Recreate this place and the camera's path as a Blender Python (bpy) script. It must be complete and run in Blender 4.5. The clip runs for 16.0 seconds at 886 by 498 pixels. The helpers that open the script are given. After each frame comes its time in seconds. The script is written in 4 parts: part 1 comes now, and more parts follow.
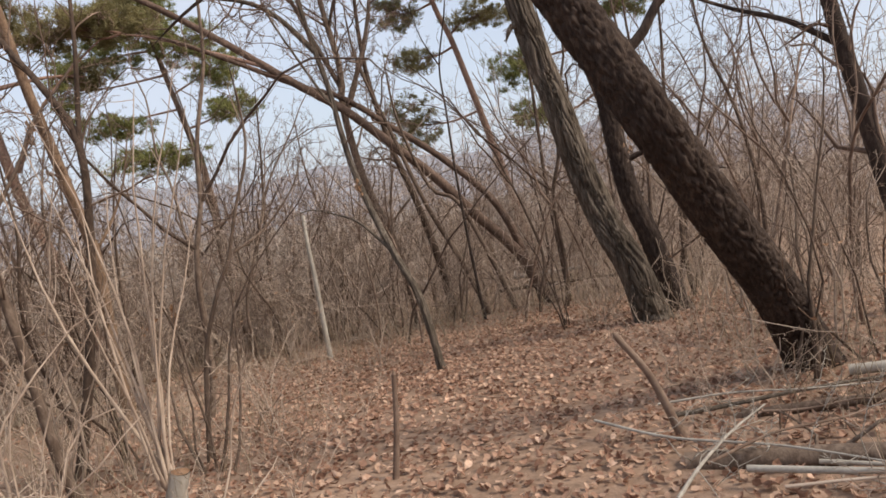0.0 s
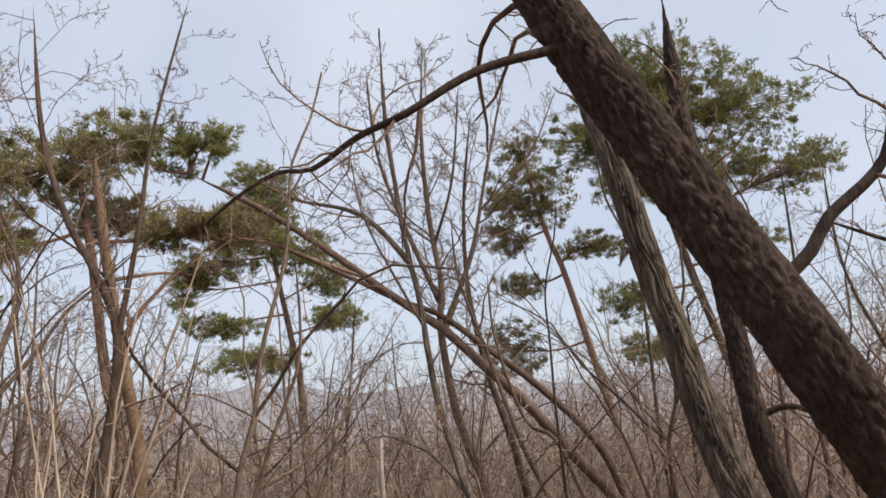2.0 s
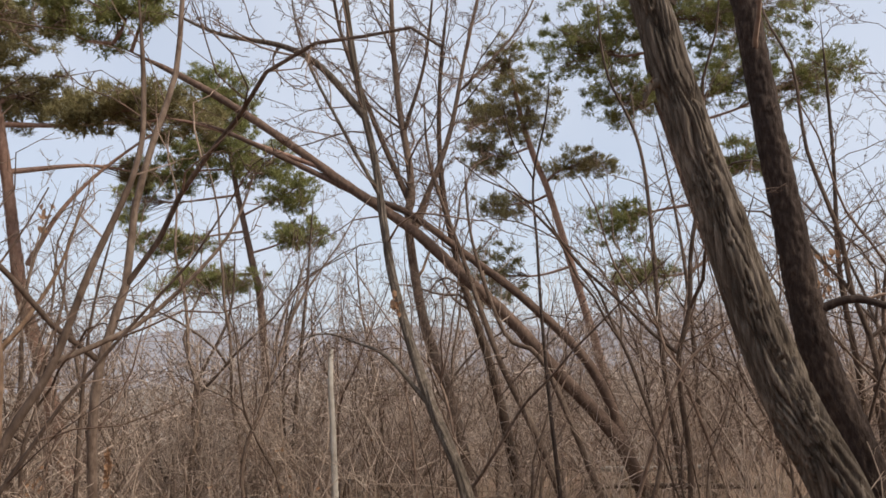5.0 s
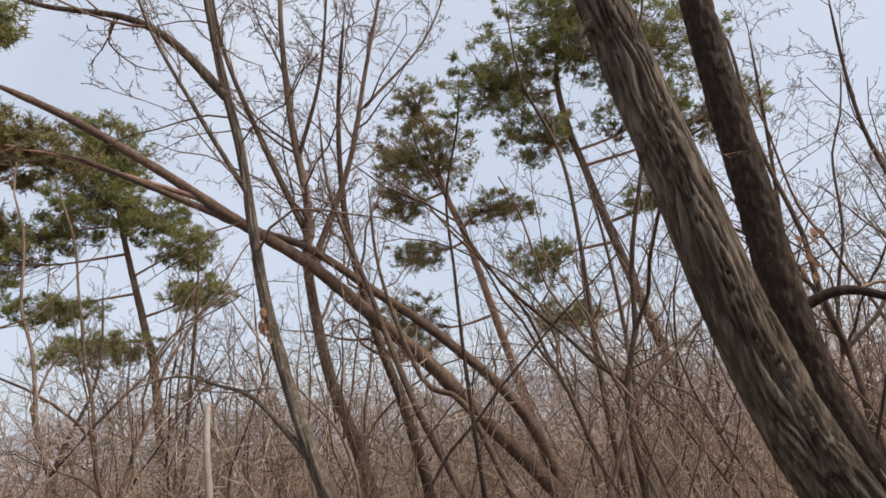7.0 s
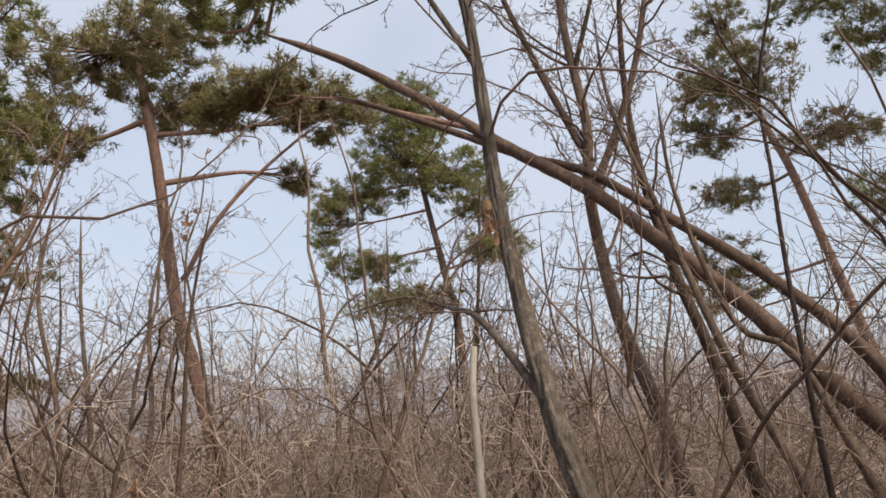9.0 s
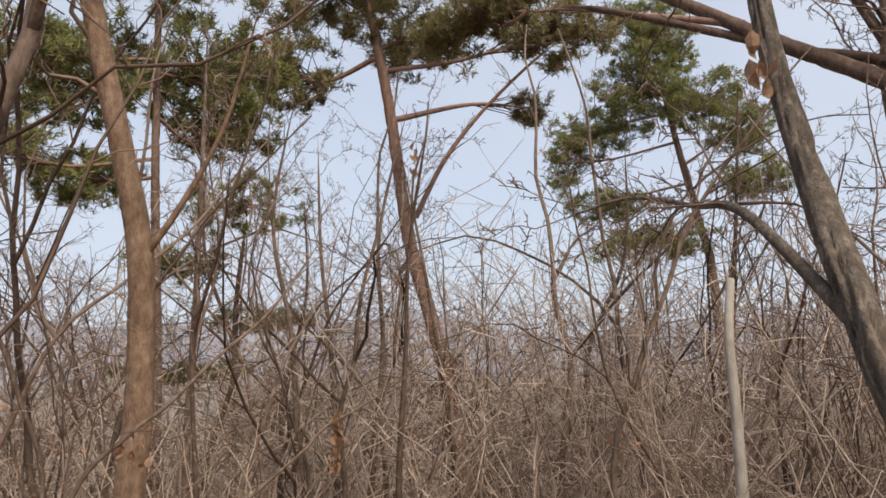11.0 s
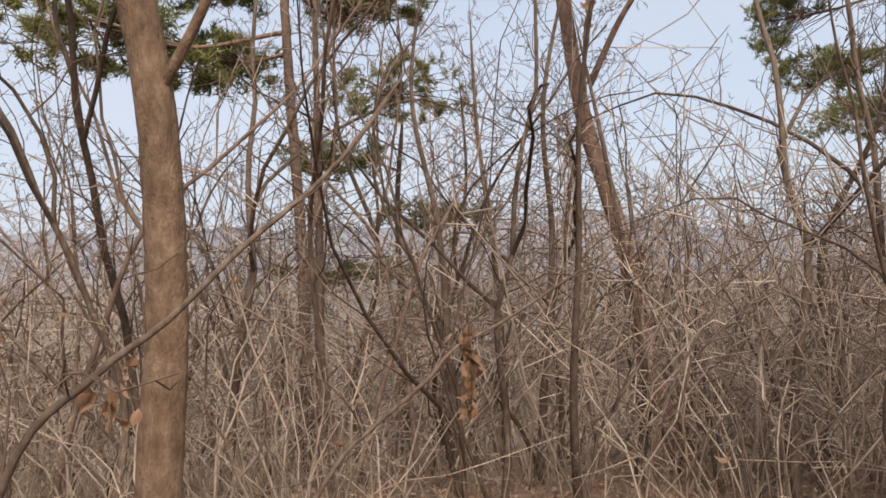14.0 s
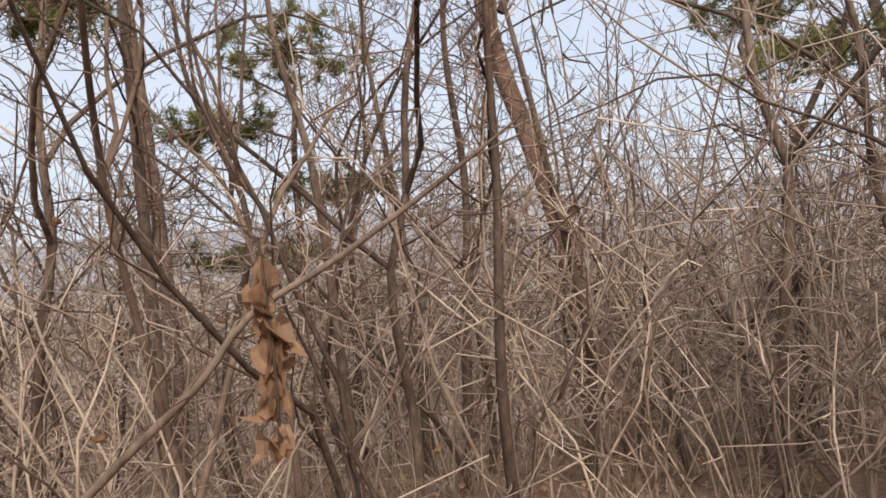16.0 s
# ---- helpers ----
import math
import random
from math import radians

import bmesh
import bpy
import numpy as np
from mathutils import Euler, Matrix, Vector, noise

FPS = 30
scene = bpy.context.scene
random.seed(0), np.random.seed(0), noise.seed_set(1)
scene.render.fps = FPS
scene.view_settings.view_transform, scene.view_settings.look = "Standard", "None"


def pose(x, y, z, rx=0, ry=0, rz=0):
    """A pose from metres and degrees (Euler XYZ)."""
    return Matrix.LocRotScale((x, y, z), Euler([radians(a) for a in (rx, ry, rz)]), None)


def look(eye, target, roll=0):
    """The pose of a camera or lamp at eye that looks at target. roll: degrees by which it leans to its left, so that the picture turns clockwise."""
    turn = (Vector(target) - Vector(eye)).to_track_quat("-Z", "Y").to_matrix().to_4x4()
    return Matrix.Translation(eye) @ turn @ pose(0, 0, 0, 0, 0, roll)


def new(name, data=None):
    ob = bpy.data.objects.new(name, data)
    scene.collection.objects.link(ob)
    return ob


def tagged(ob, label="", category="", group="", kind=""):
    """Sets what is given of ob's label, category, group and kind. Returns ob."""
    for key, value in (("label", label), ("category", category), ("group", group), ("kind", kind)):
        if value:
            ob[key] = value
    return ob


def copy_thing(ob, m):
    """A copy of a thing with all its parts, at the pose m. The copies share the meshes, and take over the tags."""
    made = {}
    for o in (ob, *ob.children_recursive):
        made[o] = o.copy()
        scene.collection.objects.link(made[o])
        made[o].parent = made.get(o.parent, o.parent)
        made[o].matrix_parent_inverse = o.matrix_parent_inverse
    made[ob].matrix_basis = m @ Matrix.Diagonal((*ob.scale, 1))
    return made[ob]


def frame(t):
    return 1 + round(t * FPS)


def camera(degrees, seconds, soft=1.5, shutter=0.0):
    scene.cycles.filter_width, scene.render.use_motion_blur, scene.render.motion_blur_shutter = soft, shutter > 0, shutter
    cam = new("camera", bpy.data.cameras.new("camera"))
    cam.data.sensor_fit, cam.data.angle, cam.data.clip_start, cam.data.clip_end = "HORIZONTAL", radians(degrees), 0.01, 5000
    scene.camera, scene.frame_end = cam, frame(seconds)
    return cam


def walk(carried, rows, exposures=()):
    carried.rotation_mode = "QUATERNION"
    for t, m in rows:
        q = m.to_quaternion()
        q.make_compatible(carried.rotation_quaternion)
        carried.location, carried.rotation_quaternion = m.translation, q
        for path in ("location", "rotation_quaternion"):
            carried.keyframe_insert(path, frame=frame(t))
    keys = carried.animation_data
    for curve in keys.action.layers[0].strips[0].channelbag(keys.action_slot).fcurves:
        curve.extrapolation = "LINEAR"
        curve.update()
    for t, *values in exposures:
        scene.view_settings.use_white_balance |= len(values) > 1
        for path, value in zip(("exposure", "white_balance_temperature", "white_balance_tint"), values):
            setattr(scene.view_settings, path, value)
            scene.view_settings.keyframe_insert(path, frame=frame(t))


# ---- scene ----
cam = camera(61.9, 16.0, soft=1.65)
PATH = [
    (0, (1.472, 2.313, 0.405), (1.266, 4.293, 0.207), -8.2),
    (0.5, (1.473, 2.645, 0.566), (1.19, 4.624, 0.507), -6.9),
    (1, (1.445, 2.953, 0.524), (1.08, 4.912, 0.69), -4.4),
    (1.5, (1.471, 3.248, 0.49), (1.045, 5.17, 0.843), -2.4),
    (2, (1.473, 3.605, 0.487), (1.052, 5.515, 0.908), -2.7),
    (2.5, (1.444, 4.076, 0.425), (1.004, 5.974, 0.876), -2.5),
    (3, (1.461, 4.435, 0.325), (0.966, 6.32, 0.775), -2.1),
    (3.5, (1.38, 4.792, 0.252), (0.829, 6.665, 0.684), -1.8),
    (4, (1.217, 5.175, 0.23), (0.639, 7.048, 0.628), -1.7),
    (4.5, (1.182, 5.614, 0.073), (0.662, 7.516, 0.406), -1.6),
    (5, (1.088, 6.017, -0.026), (0.711, 7.963, 0.241), -1.6),
    (5.2, (1.028, 6.157, -0.052), (0.699, 8.113, 0.207), -1.5),
    (7.3, (0.978, 8.016, -0.296), (0.834, 9.955, 0.176), -5.4),
    (7.5, (0.961, 8.199, -0.278), (0.742, 10.123, 0.222), -5.4),
    (8, (0.928, 8.661, -0.35), (0.46, 10.534, 0.174), -5.0),
    (8.5, (0.966, 9.048, -0.436), (0.218, 10.846, 0.017), -3.7),
    (9, (0.888, 9.34, -0.451), (-0.054, 11.063, -0.067), -2.9),
    (9.5, (0.675, 9.745, -0.464), (-0.412, 11.388, -0.123), -2.0),
    (10, (0.577, 10.099, -0.586), (-0.643, 11.651, -0.267), -1.4),
    (10.2, (0.547, 10.153, -0.584), (-0.731, 11.659, -0.266), -1.0),
    (12.3, (-0.012, 10.678, -0.426), (-1.686, 11.763, -0.278), -1.2),
    (12.5, (-0.101, 10.779, -0.412), (-1.797, 11.832, -0.28), -1.1),
    (13, (-0.389, 11.066, -0.513), (-2.126, 12.053, -0.417), -0.5),
    (13.5, (-0.715, 11.295, -0.578), (-2.461, 12.27, -0.518), -0.7),
    (14, (-1.101, 11.58, -0.625), (-2.862, 12.529, -0.621), -1.5),
    (14.5, (-1.394, 11.855, -0.761), (-3.169, 12.776, -0.817), -2.8),
    (15, (-1.822, 12.114, -0.869), (-3.587, 13.052, -0.944), -3.4),
    (15.5, (-2.24, 12.45, -0.94), (-3.957, 13.471, -1.005), -3.9),
    (16, (-2.512, 12.722, -0.948), (-4.169, 13.841, -0.99), -5.2),
]
walk(cam, [(t, look(eye, target, roll)) for t, eye, target, roll in PATH], exposures=[(0.0, 0.17), (2.5, 0.1), (10.2, 0.1), (14.0, 0.14), (16.0, 0.28)])

# ---------------------------------------------------------------- world and sun
SUN_UP, SUN_TURN = 46.0, 106.0          # degrees: height, and heading clockwise from +y
world = bpy.data.worlds.new("world")
scene.world = world
world.use_nodes = True
wn = world.node_tree.nodes
sky = wn.new("ShaderNodeTexSky")
sky.sky_type = 'NISHITA'
sky.sun_disc = False
sky.sun_elevation = radians(SUN_UP)
sky.sun_rotation = radians(SUN_TURN)
sky.altitude = 100.0
sky.air_density = 1.0
sky.dust_density = 2.0
sky.ozone_density = 1.0
wn["Background"].inputs["Strength"].default_value = 0.15
# thin high cloud: a pale veil, slightly uneven, over the clear sky
veil = wn.new("ShaderNodeMix")
veil.data_type = 'RGBA'
puff = wn.new("ShaderNodeTexNoise")
puff.inputs["Scale"].default_value = 2.2
puff.inputs["Detail"].default_value = 4
amount = wn.new("ShaderNodeMapRange")
amount.inputs["To Min"].default_value = 0.66
amount.inputs["To Max"].default_value = 1.0
amount.inputs["From Min"].default_value = 0.3
amount.inputs["From Max"].default_value = 0.7
world.node_tree.links.new(puff.outputs["Fac"], amount.inputs["Value"])
world.node_tree.links.new(amount.outputs["Result"], veil.inputs["Factor"])
world.node_tree.links.new(sky.outputs["Color"], veil.inputs["A"])
veil.inputs["B"].default_value = (4.3, 4.65, 5.4, 1)
world.node_tree.links.new(veil.outputs["Result"], wn["Background"].inputs["Color"])

sun_data = bpy.data.lights.new("sun", 'SUN')
sun_data.energy = 4.2
sun_data.angle = radians(18.0)
sun_data.color = (1.0, 0.9, 0.77)
sun = new("sun", sun_data)
az, el = radians(SUN_TURN), radians(SUN_UP)
to_sun = Vector((math.sin(az) * math.cos(el), math.cos(az) * math.cos(el), math.sin(el)))
sun.matrix_world = look(to_sun * 60, (0, 0, 0))


# ---------------------------------------------------------------- materials
def material(name, stops, scale=(1, 1, 1), size=8.0, rough=0.85, bump=0.4, fine=60.0, random_by="", spread=0.25, blotch=1.2):
    """Two scales of noise over a ramp of colours; the colour also varies from piece to piece."""
    m = bpy.data.materials.new(name)
    m.use_nodes = True
    n, l = m.node_tree.nodes, m.node_tree.links
    bsdf = n["Principled BSDF"]
    bsdf.inputs["Roughness"].default_value = rough
    bsdf.inputs["Specular IOR Level"].default_value = 0.2
    co = n.new("ShaderNodeTexCoord")
    mp = n.new("ShaderNodeMapping")
    mp.inputs["Scale"].default_value = scale
    l.new(co.outputs["Object"], mp.inputs["Vector"])
    big, small = n.new("ShaderNodeTexNoise"), n.new("ShaderNodeTexNoise")
    big.inputs["Scale"].default_value = blotch
    big.inputs["Detail"].default_value = 3
    small.inputs["Scale"].default_value = size
    small.inputs["Detail"].default_value = 6
    small.inputs["Roughness"].default_value = 0.65
    l.new(co.outputs["Object"], big.inputs["Vector"])
    l.new(mp.outputs["Vector"], small.inputs["Vector"])
    mix = n.new("ShaderNodeMath")
    mix.operation = 'MULTIPLY_ADD'
    mix.inputs[1].default_value = 0.35
    l.new(big.outputs["Fac"], mix.inputs[0])
    half = n.new("ShaderNodeMath")
    half.operation = 'MULTIPLY_ADD'
    half.inputs[1].default_value = 0.65
    half.inputs[2].default_value = 0.0
    l.new(small.outputs["Fac"], half.inputs[0])
    l.new(half.outputs[0], mix.inputs[2])
    last = mix.outputs[0]
    if random_by:
        if random_by == "island":
            r = n.new("ShaderNodeNewGeometry").outputs["Random Per Island"]
        else:
            r = n.new("ShaderNodeObjectInfo").outputs["Random"]
        vary = n.new("ShaderNodeMath")
        vary.operation = 'MULTIPLY_ADD'
        vary.inputs[1].default_value = spread
        off = n.new("ShaderNodeMath")
        off.operation = 'SUBTRACT'
        off.inputs[1].default_value = spread / 2
        l.new(last, off.inputs[0])
        l.new(r, vary.inputs[0])
        l.new(off.outputs[0], vary.inputs[2])
        last = vary.outputs[0]
    ramp = n.new("ShaderNodeValToRGB")
    els = ramp.color_ramp.elements
    for k, c in enumerate(stops):
        at = 0.28 + 0.44 * k / (len(stops) - 1)
        e = els[k] if k < 2 else els.new(at)
        e.position = at
        e.color = (*c, 1)
    l.new(last, ramp.inputs["Fac"])
    l.new(ramp.outputs["Color"], bsdf.inputs["Base Color"])
    if bump:
        fin = n.new("ShaderNodeTexNoise")
        fin.inputs["Scale"].default_value = fine
        fin.inputs["Detail"].default_value = 5
        l.new(mp.outputs["Vector"], fin.inputs["Vector"])
        b = n.new("ShaderNodeBump")
        b.inputs["Strength"].default_value = bump
        b.inputs["Distance"].default_value = 0.01
        l.new(fin.outputs["Fac"], b.inputs["Height"])
        l.new(b.outputs["Normal"], bsdf.inputs["Normal"])
    return m


def let_light_through(m, share):
    """Thin blades pass part of the light on to their other side."""
    n, l = m.node_tree.nodes, m.node_tree.links
    bsdf, out = n["Principled BSDF"], n["Material Output"]
    thin, both = n.new("ShaderNodeBsdfTranslucent"), n.new("ShaderNodeMixShader")
    l.new(bsdf.inputs["Base Color"].links[0].from_socket, thin.inputs["Color"])
    both.inputs["Fac"].default_value = share
    l.new(bsdf.outputs["BSDF"], both.inputs[1])
    l.new(thin.outputs["BSDF"], both.inputs[2])
    l.new(both.outputs["Shader"], out.inputs["Surface"])


M_DARK = material("bark_dark_oak", [(0.018, 0.012, 0.0095), (0.045, 0.031, 0.025), (0.125, 0.09, 0.07)], (1, 1, 0.35), 22, 0.9, 0.8, 90)
M_RIDGE = material("bark_grey_ridged", [(0.03, 0.022, 0.016), (0.1, 0.078, 0.06), (0.3, 0.245, 0.195)], (1, 1, 0.1), 30, 0.9, 0.9, 110)
M_BARK = material("bark_grey_brown", [(0.04, 0.026, 0.019), (0.11, 0.076, 0.056), (0.25, 0.185, 0.142)], (1, 1, 0.4), 25, 0.9, 0.5, 90, "object", 0.2)
M_PINE = material("bark_pine_flaky", [(0.05, 0.033, 0.025), (0.12, 0.078, 0.058), (0.24, 0.165, 0.125)], (1, 1, 0.5), 14, 0.9, 0.8, 60, "object", 0.1)
M_PINETOP = material("bark_pine_orange", [(0.11, 0.065, 0.047), (0.25, 0.15, 0.11), (0.4, 0.27, 0.21)], (1, 1, 0.5), 14, 0.9, 0.6, 60, "object", 0.1)
M_TAN = material("bark_smooth_tan", [(0.06, 0.036, 0.023), (0.18, 0.115, 0.074), (0.33, 0.225, 0.155)], (1, 1, 0.5), 26, 0.85, 0.9, 110, blotch=4.5)
M_TWIG = material("twig_grey_brown", [(0.075, 0.047, 0.034), (0.16, 0.108, 0.08), (0.3, 0.215, 0.163)], (1, 1, 1), 6, 0.9, 0, 60, "island", 0.35)
M_SHRUB = material("shrub_stem_tan", [(0.15, 0.107, 0.08), (0.34, 0.255, 0.195), (0.54, 0.43, 0.34)], (1, 1, 1), 5, 0.9, 0, 60, "island", 0.4)
M_BRUSH = material("brush_grey_brown", [(0.17, 0.122, 0.094), (0.35, 0.265, 0.208), (0.54, 0.43, 0.345)], (1, 1, 1), 5, 0.9, 0, 60, "island", 0.45)
M_PALE = material("bark_pale_dead", [(0.22, 0.19, 0.155), (0.36, 0.32, 0.27), (0.5, 0.45, 0.39)], (1, 1, 0.4), 14, 0.85, 0.5, 70)
M_NEEDLE = material("pine_needles", [(0.1, 0.11, 0.04), (0.22, 0.225, 0.08), (0.36, 0.34, 0.14)], (1, 1, 1), 1.6, 0.6, 0, 60, "island", 0.3)
M_NEEDLEDRY = material("pine_needles_bronze", [(0.13, 0.11, 0.05), (0.25, 0.215, 0.1), (0.37, 0.32, 0.165)], (1, 1, 1), 1.6, 0.65, 0, 60, "island", 0.3)
M_LEAF = material("dead_oak_leaf", [(0.17, 0.09, 0.06), (0.38, 0.225, 0.155), (0.58, 0.4, 0.29)], (1, 1, 1), 5, 0.75, 0, 60, "island", 0.5)
M_DRY = material("curled_dry_leaf", [(0.13, 0.065, 0.036), (0.29, 0.165, 0.095), (0.46, 0.31, 0.2)], (1, 1, 1), 16, 0.75, 0.3, 60, "island", 0.3)
M_DRYLITTER = material("loose_oak_leaf", [(0.2, 0.11, 0.075), (0.4, 0.24, 0.165), (0.6, 0.42, 0.31)], (1, 1, 1), 20, 0.75, 0.2, 80, "object", 0.5)
M_GRASS = material("dry_grass", [(0.2, 0.155, 0.105), (0.34, 0.27, 0.19), (0.47, 0.39, 0.29)], (1, 1, 1), 3, 0.85, 0, 60, "island", 0.4)
for thin_blade in (M_NEEDLE, M_NEEDLEDRY, M_LEAF, M_DRY, M_GRASS):
    let_light_through(thin_blade, 0.35)
M_GROUND = material("forest_soil", [(0.12, 0.078, 0.054), (0.25, 0.165, 0.115), (0.38, 0.265, 0.19)], (1, 1, 1), 9, 0.95, 0.9, 35, blotch=0.5)
M_VALLEY = material("valley_fields", [(0.17, 0.145, 0.122), (0.225, 0.195, 0.17), (0.29, 0.26, 0.232)], (1, 1, 1), 0.02, 0.95, 0, 35, blotch=0.006)
# woods of the far ridges: distance haze is painted into this pale bluish grey
M_HILL_HAZE = material("far_wooded_hills_hazed", [(0.19, 0.185, 0.205), (0.24, 0.235, 0.255), (0.29, 0.285, 0.305)], (1, 1, 1), 0.03, 1.0, 0, 35, blotch=0.004)


# ---------------------------------------------------------------- geometry helpers
def soil(x, y):
    """Height of the hillside."""
    far = max(0.0, math.hypot(x, y - 8) - 24)
    z = -0.97 - 0.1 * y + 0.05 * x - 0.004 * min(far, 60) ** 2 * (1 if y > -10 else 0.2)
    near = max(0.0, 1 - far / 40)
    z += near * (0.07 * noise.noise((x * 0.6, y * 0.6, 3)) + 0.12 * noise.noise((x * 0.2, y * 0.2, 9)))
    z -= 0.12 * max(0.0, -5.5 - x) ** 1.1
    return max(z, -22.0)


def smooth_line(points, step=0.12):
    """A Catmull-Rom curve through the control points, as an array."""
    p = np.array(points, float)
    p = np.vstack([2 * p[0] - p[1], p, 2 * p[-1] - p[-2]])
    out = []
    for i in range(1, len(p) - 2):
        n = max(2, int(np.linalg.norm(p[i + 1] - p[i]) / step))
        t = np.linspace(0, 1, n, endpoint=False)[:, None]
        a, b, c, d = p[i - 1], p[i], p[i + 1], p[i + 2]
        out.append(0.5 * (2 * b + (c - a) * t + (2 * a - 5 * b + 4 * c - d) * t ** 2 + (3 * b - a - 3 * c + d) * t ** 3))
    out.append(p[-2][None])
    return np.vstack(out)


class Skin:
    """Gathers tubes, blades and leaves into one mesh."""

    def __init__(self):
        self.v, self.f, self.n = [], [], 0

    def add(self, verts, faces):
        self.v.append(verts)
        self.f.append(np.asarray(faces, np.int64) + self.n)
        self.n += len(verts)

    def tube(self, pts, radii, sides=4, relief=None):
        pts, radii = np.asarray(pts, float), np.asarray(radii, float)
        tan = np.gradient(pts, axis=0)
        tan /= np.linalg.norm(tan, axis=1)[:, None] + 1e-9
        ref = np.array([0.0, 1.0, 0.0]) if abs(tan[:, 1]).max() < 0.9 else np.array([1.0, 0.0, 0.0])
        u = np.cross(tan, ref)
        u /= np.linalg.norm(u, axis=1)[:, None] + 1e-9
        w = np.cross(tan, u)
        a = np.linspace(0, 2 * np.pi, sides, endpoint=False)
        r = radii[:, None] * np.ones(sides)
        if relief is not None:
            along = np.r_[0, np.cumsum(np.linalg.norm(np.diff(pts, axis=0), axis=1))]
            r = r + relief(along, a, radii)
        ring = pts[:, None] + r[..., None] * (np.cos(a)[None, :, None] * u[:, None] + np.sin(a)[None, :, None] * w[:, None])
        k = len(pts)
        i, j = np.meshgrid(np.arange(k - 1), np.arange(sides), indexing="ij")
        j2 = (j + 1) % sides
        quads = np.stack([i * sides + j, i * sides + j2, (i + 1) * sides + j2, (i + 1) * sides + j], -1).reshape(-1, 4)
        self.add(ring.reshape(-1, 3), quads)

    def mesh(self, name, mat, origin=(0, 0, 0), smooth=True):
        verts = np.vstack(self.v) - np.array(origin)
        faces = np.vstack(self.f)
        me = bpy.data.meshes.new(name)
        k = faces.shape[1]
        me.vertices.add(len(verts))
        me.vertices.foreach_set("co", verts.ravel().astype(np.float32))
        me.loops.add(faces.size)
        me.loops.foreach_set("vertex_index", faces.ravel().astype(np.int32))
        me.polygons.add(len(faces))
        me.polygons.foreach_set("loop_start", np.arange(0, faces.size, k, dtype=np.int32))
        me.polygons.foreach_set("use_smooth", np.full(len(faces), smooth))
        me.materials.append(mat)
        me.update(calc_edges=True)
        return me


def part(name, skin, mat, parent, label="", origin=(0, 0, 0), smooth=True, kind=""):
    ob = new(name, skin.mesh(name, mat, origin, smooth))
    ob.parent = parent
    return tagged(ob, label, kind=kind)


def thing(name, at, label, category, group="", kind=""):
    ob = new(name)
    ob.empty_display_size = 0.2
    ob.matrix_basis = Matrix.Translation(at)
    return tagged(ob, label, category, group, kind)


def unit(v):
    return v / (np.linalg.norm(v) + 1e-9)


def shoot(rng, start, way, length, bend=0.35, up=0.25, steps=6):
    """A wandering shoot that turns a little towards the light."""
    pts, p, d = [np.array(start, float)], np.array(start, float), unit(np.array(way, float))
    turn = rng.normal(0, bend * 0.45, 3)
    for k in range(steps):
        d = unit(d + (turn + rng.normal(0, bend * 1.5, 3)) / steps * 1.6 + np.array([0, 0, up]) / steps)
        p = p + d * length / steps
        pts.append(p)
    return np.array(pts)


def grow(rng, skin, pts, r0, depth, count, ratio=0.5, spread=0.9, up=0.3, first=0.2, sides=4, thin=0.0036, bend=0.75):
    """Side shoots along a stem, and side shoots on those."""
    n = len(pts)
    total = np.linalg.norm(np.diff(pts, axis=0), axis=1).sum()
    for k in range(count):
        f = first + (0.98 - first) * (k + rng.random()) / count
        i = min(n - 2, int(f * (n - 1)))
        start = pts[i] + (pts[i + 1] - pts[i]) * (f * (n - 1) - i)
        along = unit(pts[i + 1] - pts[i])
        side = unit(np.cross(along, rng.normal(0, 1, 3)))
        way = unit(along * (1.0 - 0.5 * rng.random()) + side * spread)
        length = total * ratio * (1.05 - 0.6 * f) * rng.uniform(0.6, 1.2)
        r = max(thin, r0 * (1 - 0.75 * f) * rng.uniform(0.35, 0.55))
        steps = 7 if depth > 2 else 4 if depth > 1 else 2
        line = shoot(rng, start, way, length, bend, up, steps)
        skin.tube(line, np.linspace(r, max(thin * 0.6, r * 0.25), steps + 1), sides if depth > 1 else 3)
        if depth > 1:
            grow(rng, skin, line, r, depth - 1, max(4, int(count * 0.6)), ratio, spread, up, 0.25, 3, thin, bend)


def furrows(seed, across, along_scale, height, plates=False):
    """Bark relief: interlaced ridges along the trunk, or short thick plates."""

    def relief(along, angles, radii):
        out = np.zeros((len(along), len(angles)))
        for i, s in enumerate(along):
            base = radii[min(i, len(radii) - 1)]
            for j, a in enumerate(angles):
                sway = 0.35 * noise.noise((s * 1.7, seed, math.cos(a) * 1.5))
                c, d = math.cos(a + sway), math.sin(a + sway)
                v = noise.noise((c * base * across + seed, d * base * across, s * along_scale))
                ridge = 1 - min(1.0, abs(v) * 3.2)
                body = noise.noise((c * 2 + seed, d * 2, s * 1.3))
                if plates:
                    w = noise.noise((c * base * across * 0.9, d * base * across * 0.9 + seed, s * along_scale * 1.5))
                    ridge = max(ridge * 0.85, 1 - min(1.0, abs(w) * 4))
                out[i, j] = -height * ridge * ridge + 0.05 * base * body
        return out

    return relief


def trunk_skin(points, r0, r1, sides=12, step=0.12, relief=None, flare=0.35, power=1.0, tip=False):
    line = smooth_line(points, step)
    s = np.linspace(0, 1, len(line))
    rad = r0 + (r1 - r0) * s ** power
    height = np.linalg.norm(line - line[0], axis=1)
    rad = rad * (1 + flare * np.exp(-height / 0.28))
    if tip:
        rad = rad * np.clip((1 - s) / 0.12, 0.06, 1)
    skin = Skin()
    skin.tube(line, rad, sides, relief)
    return skin, line, rad


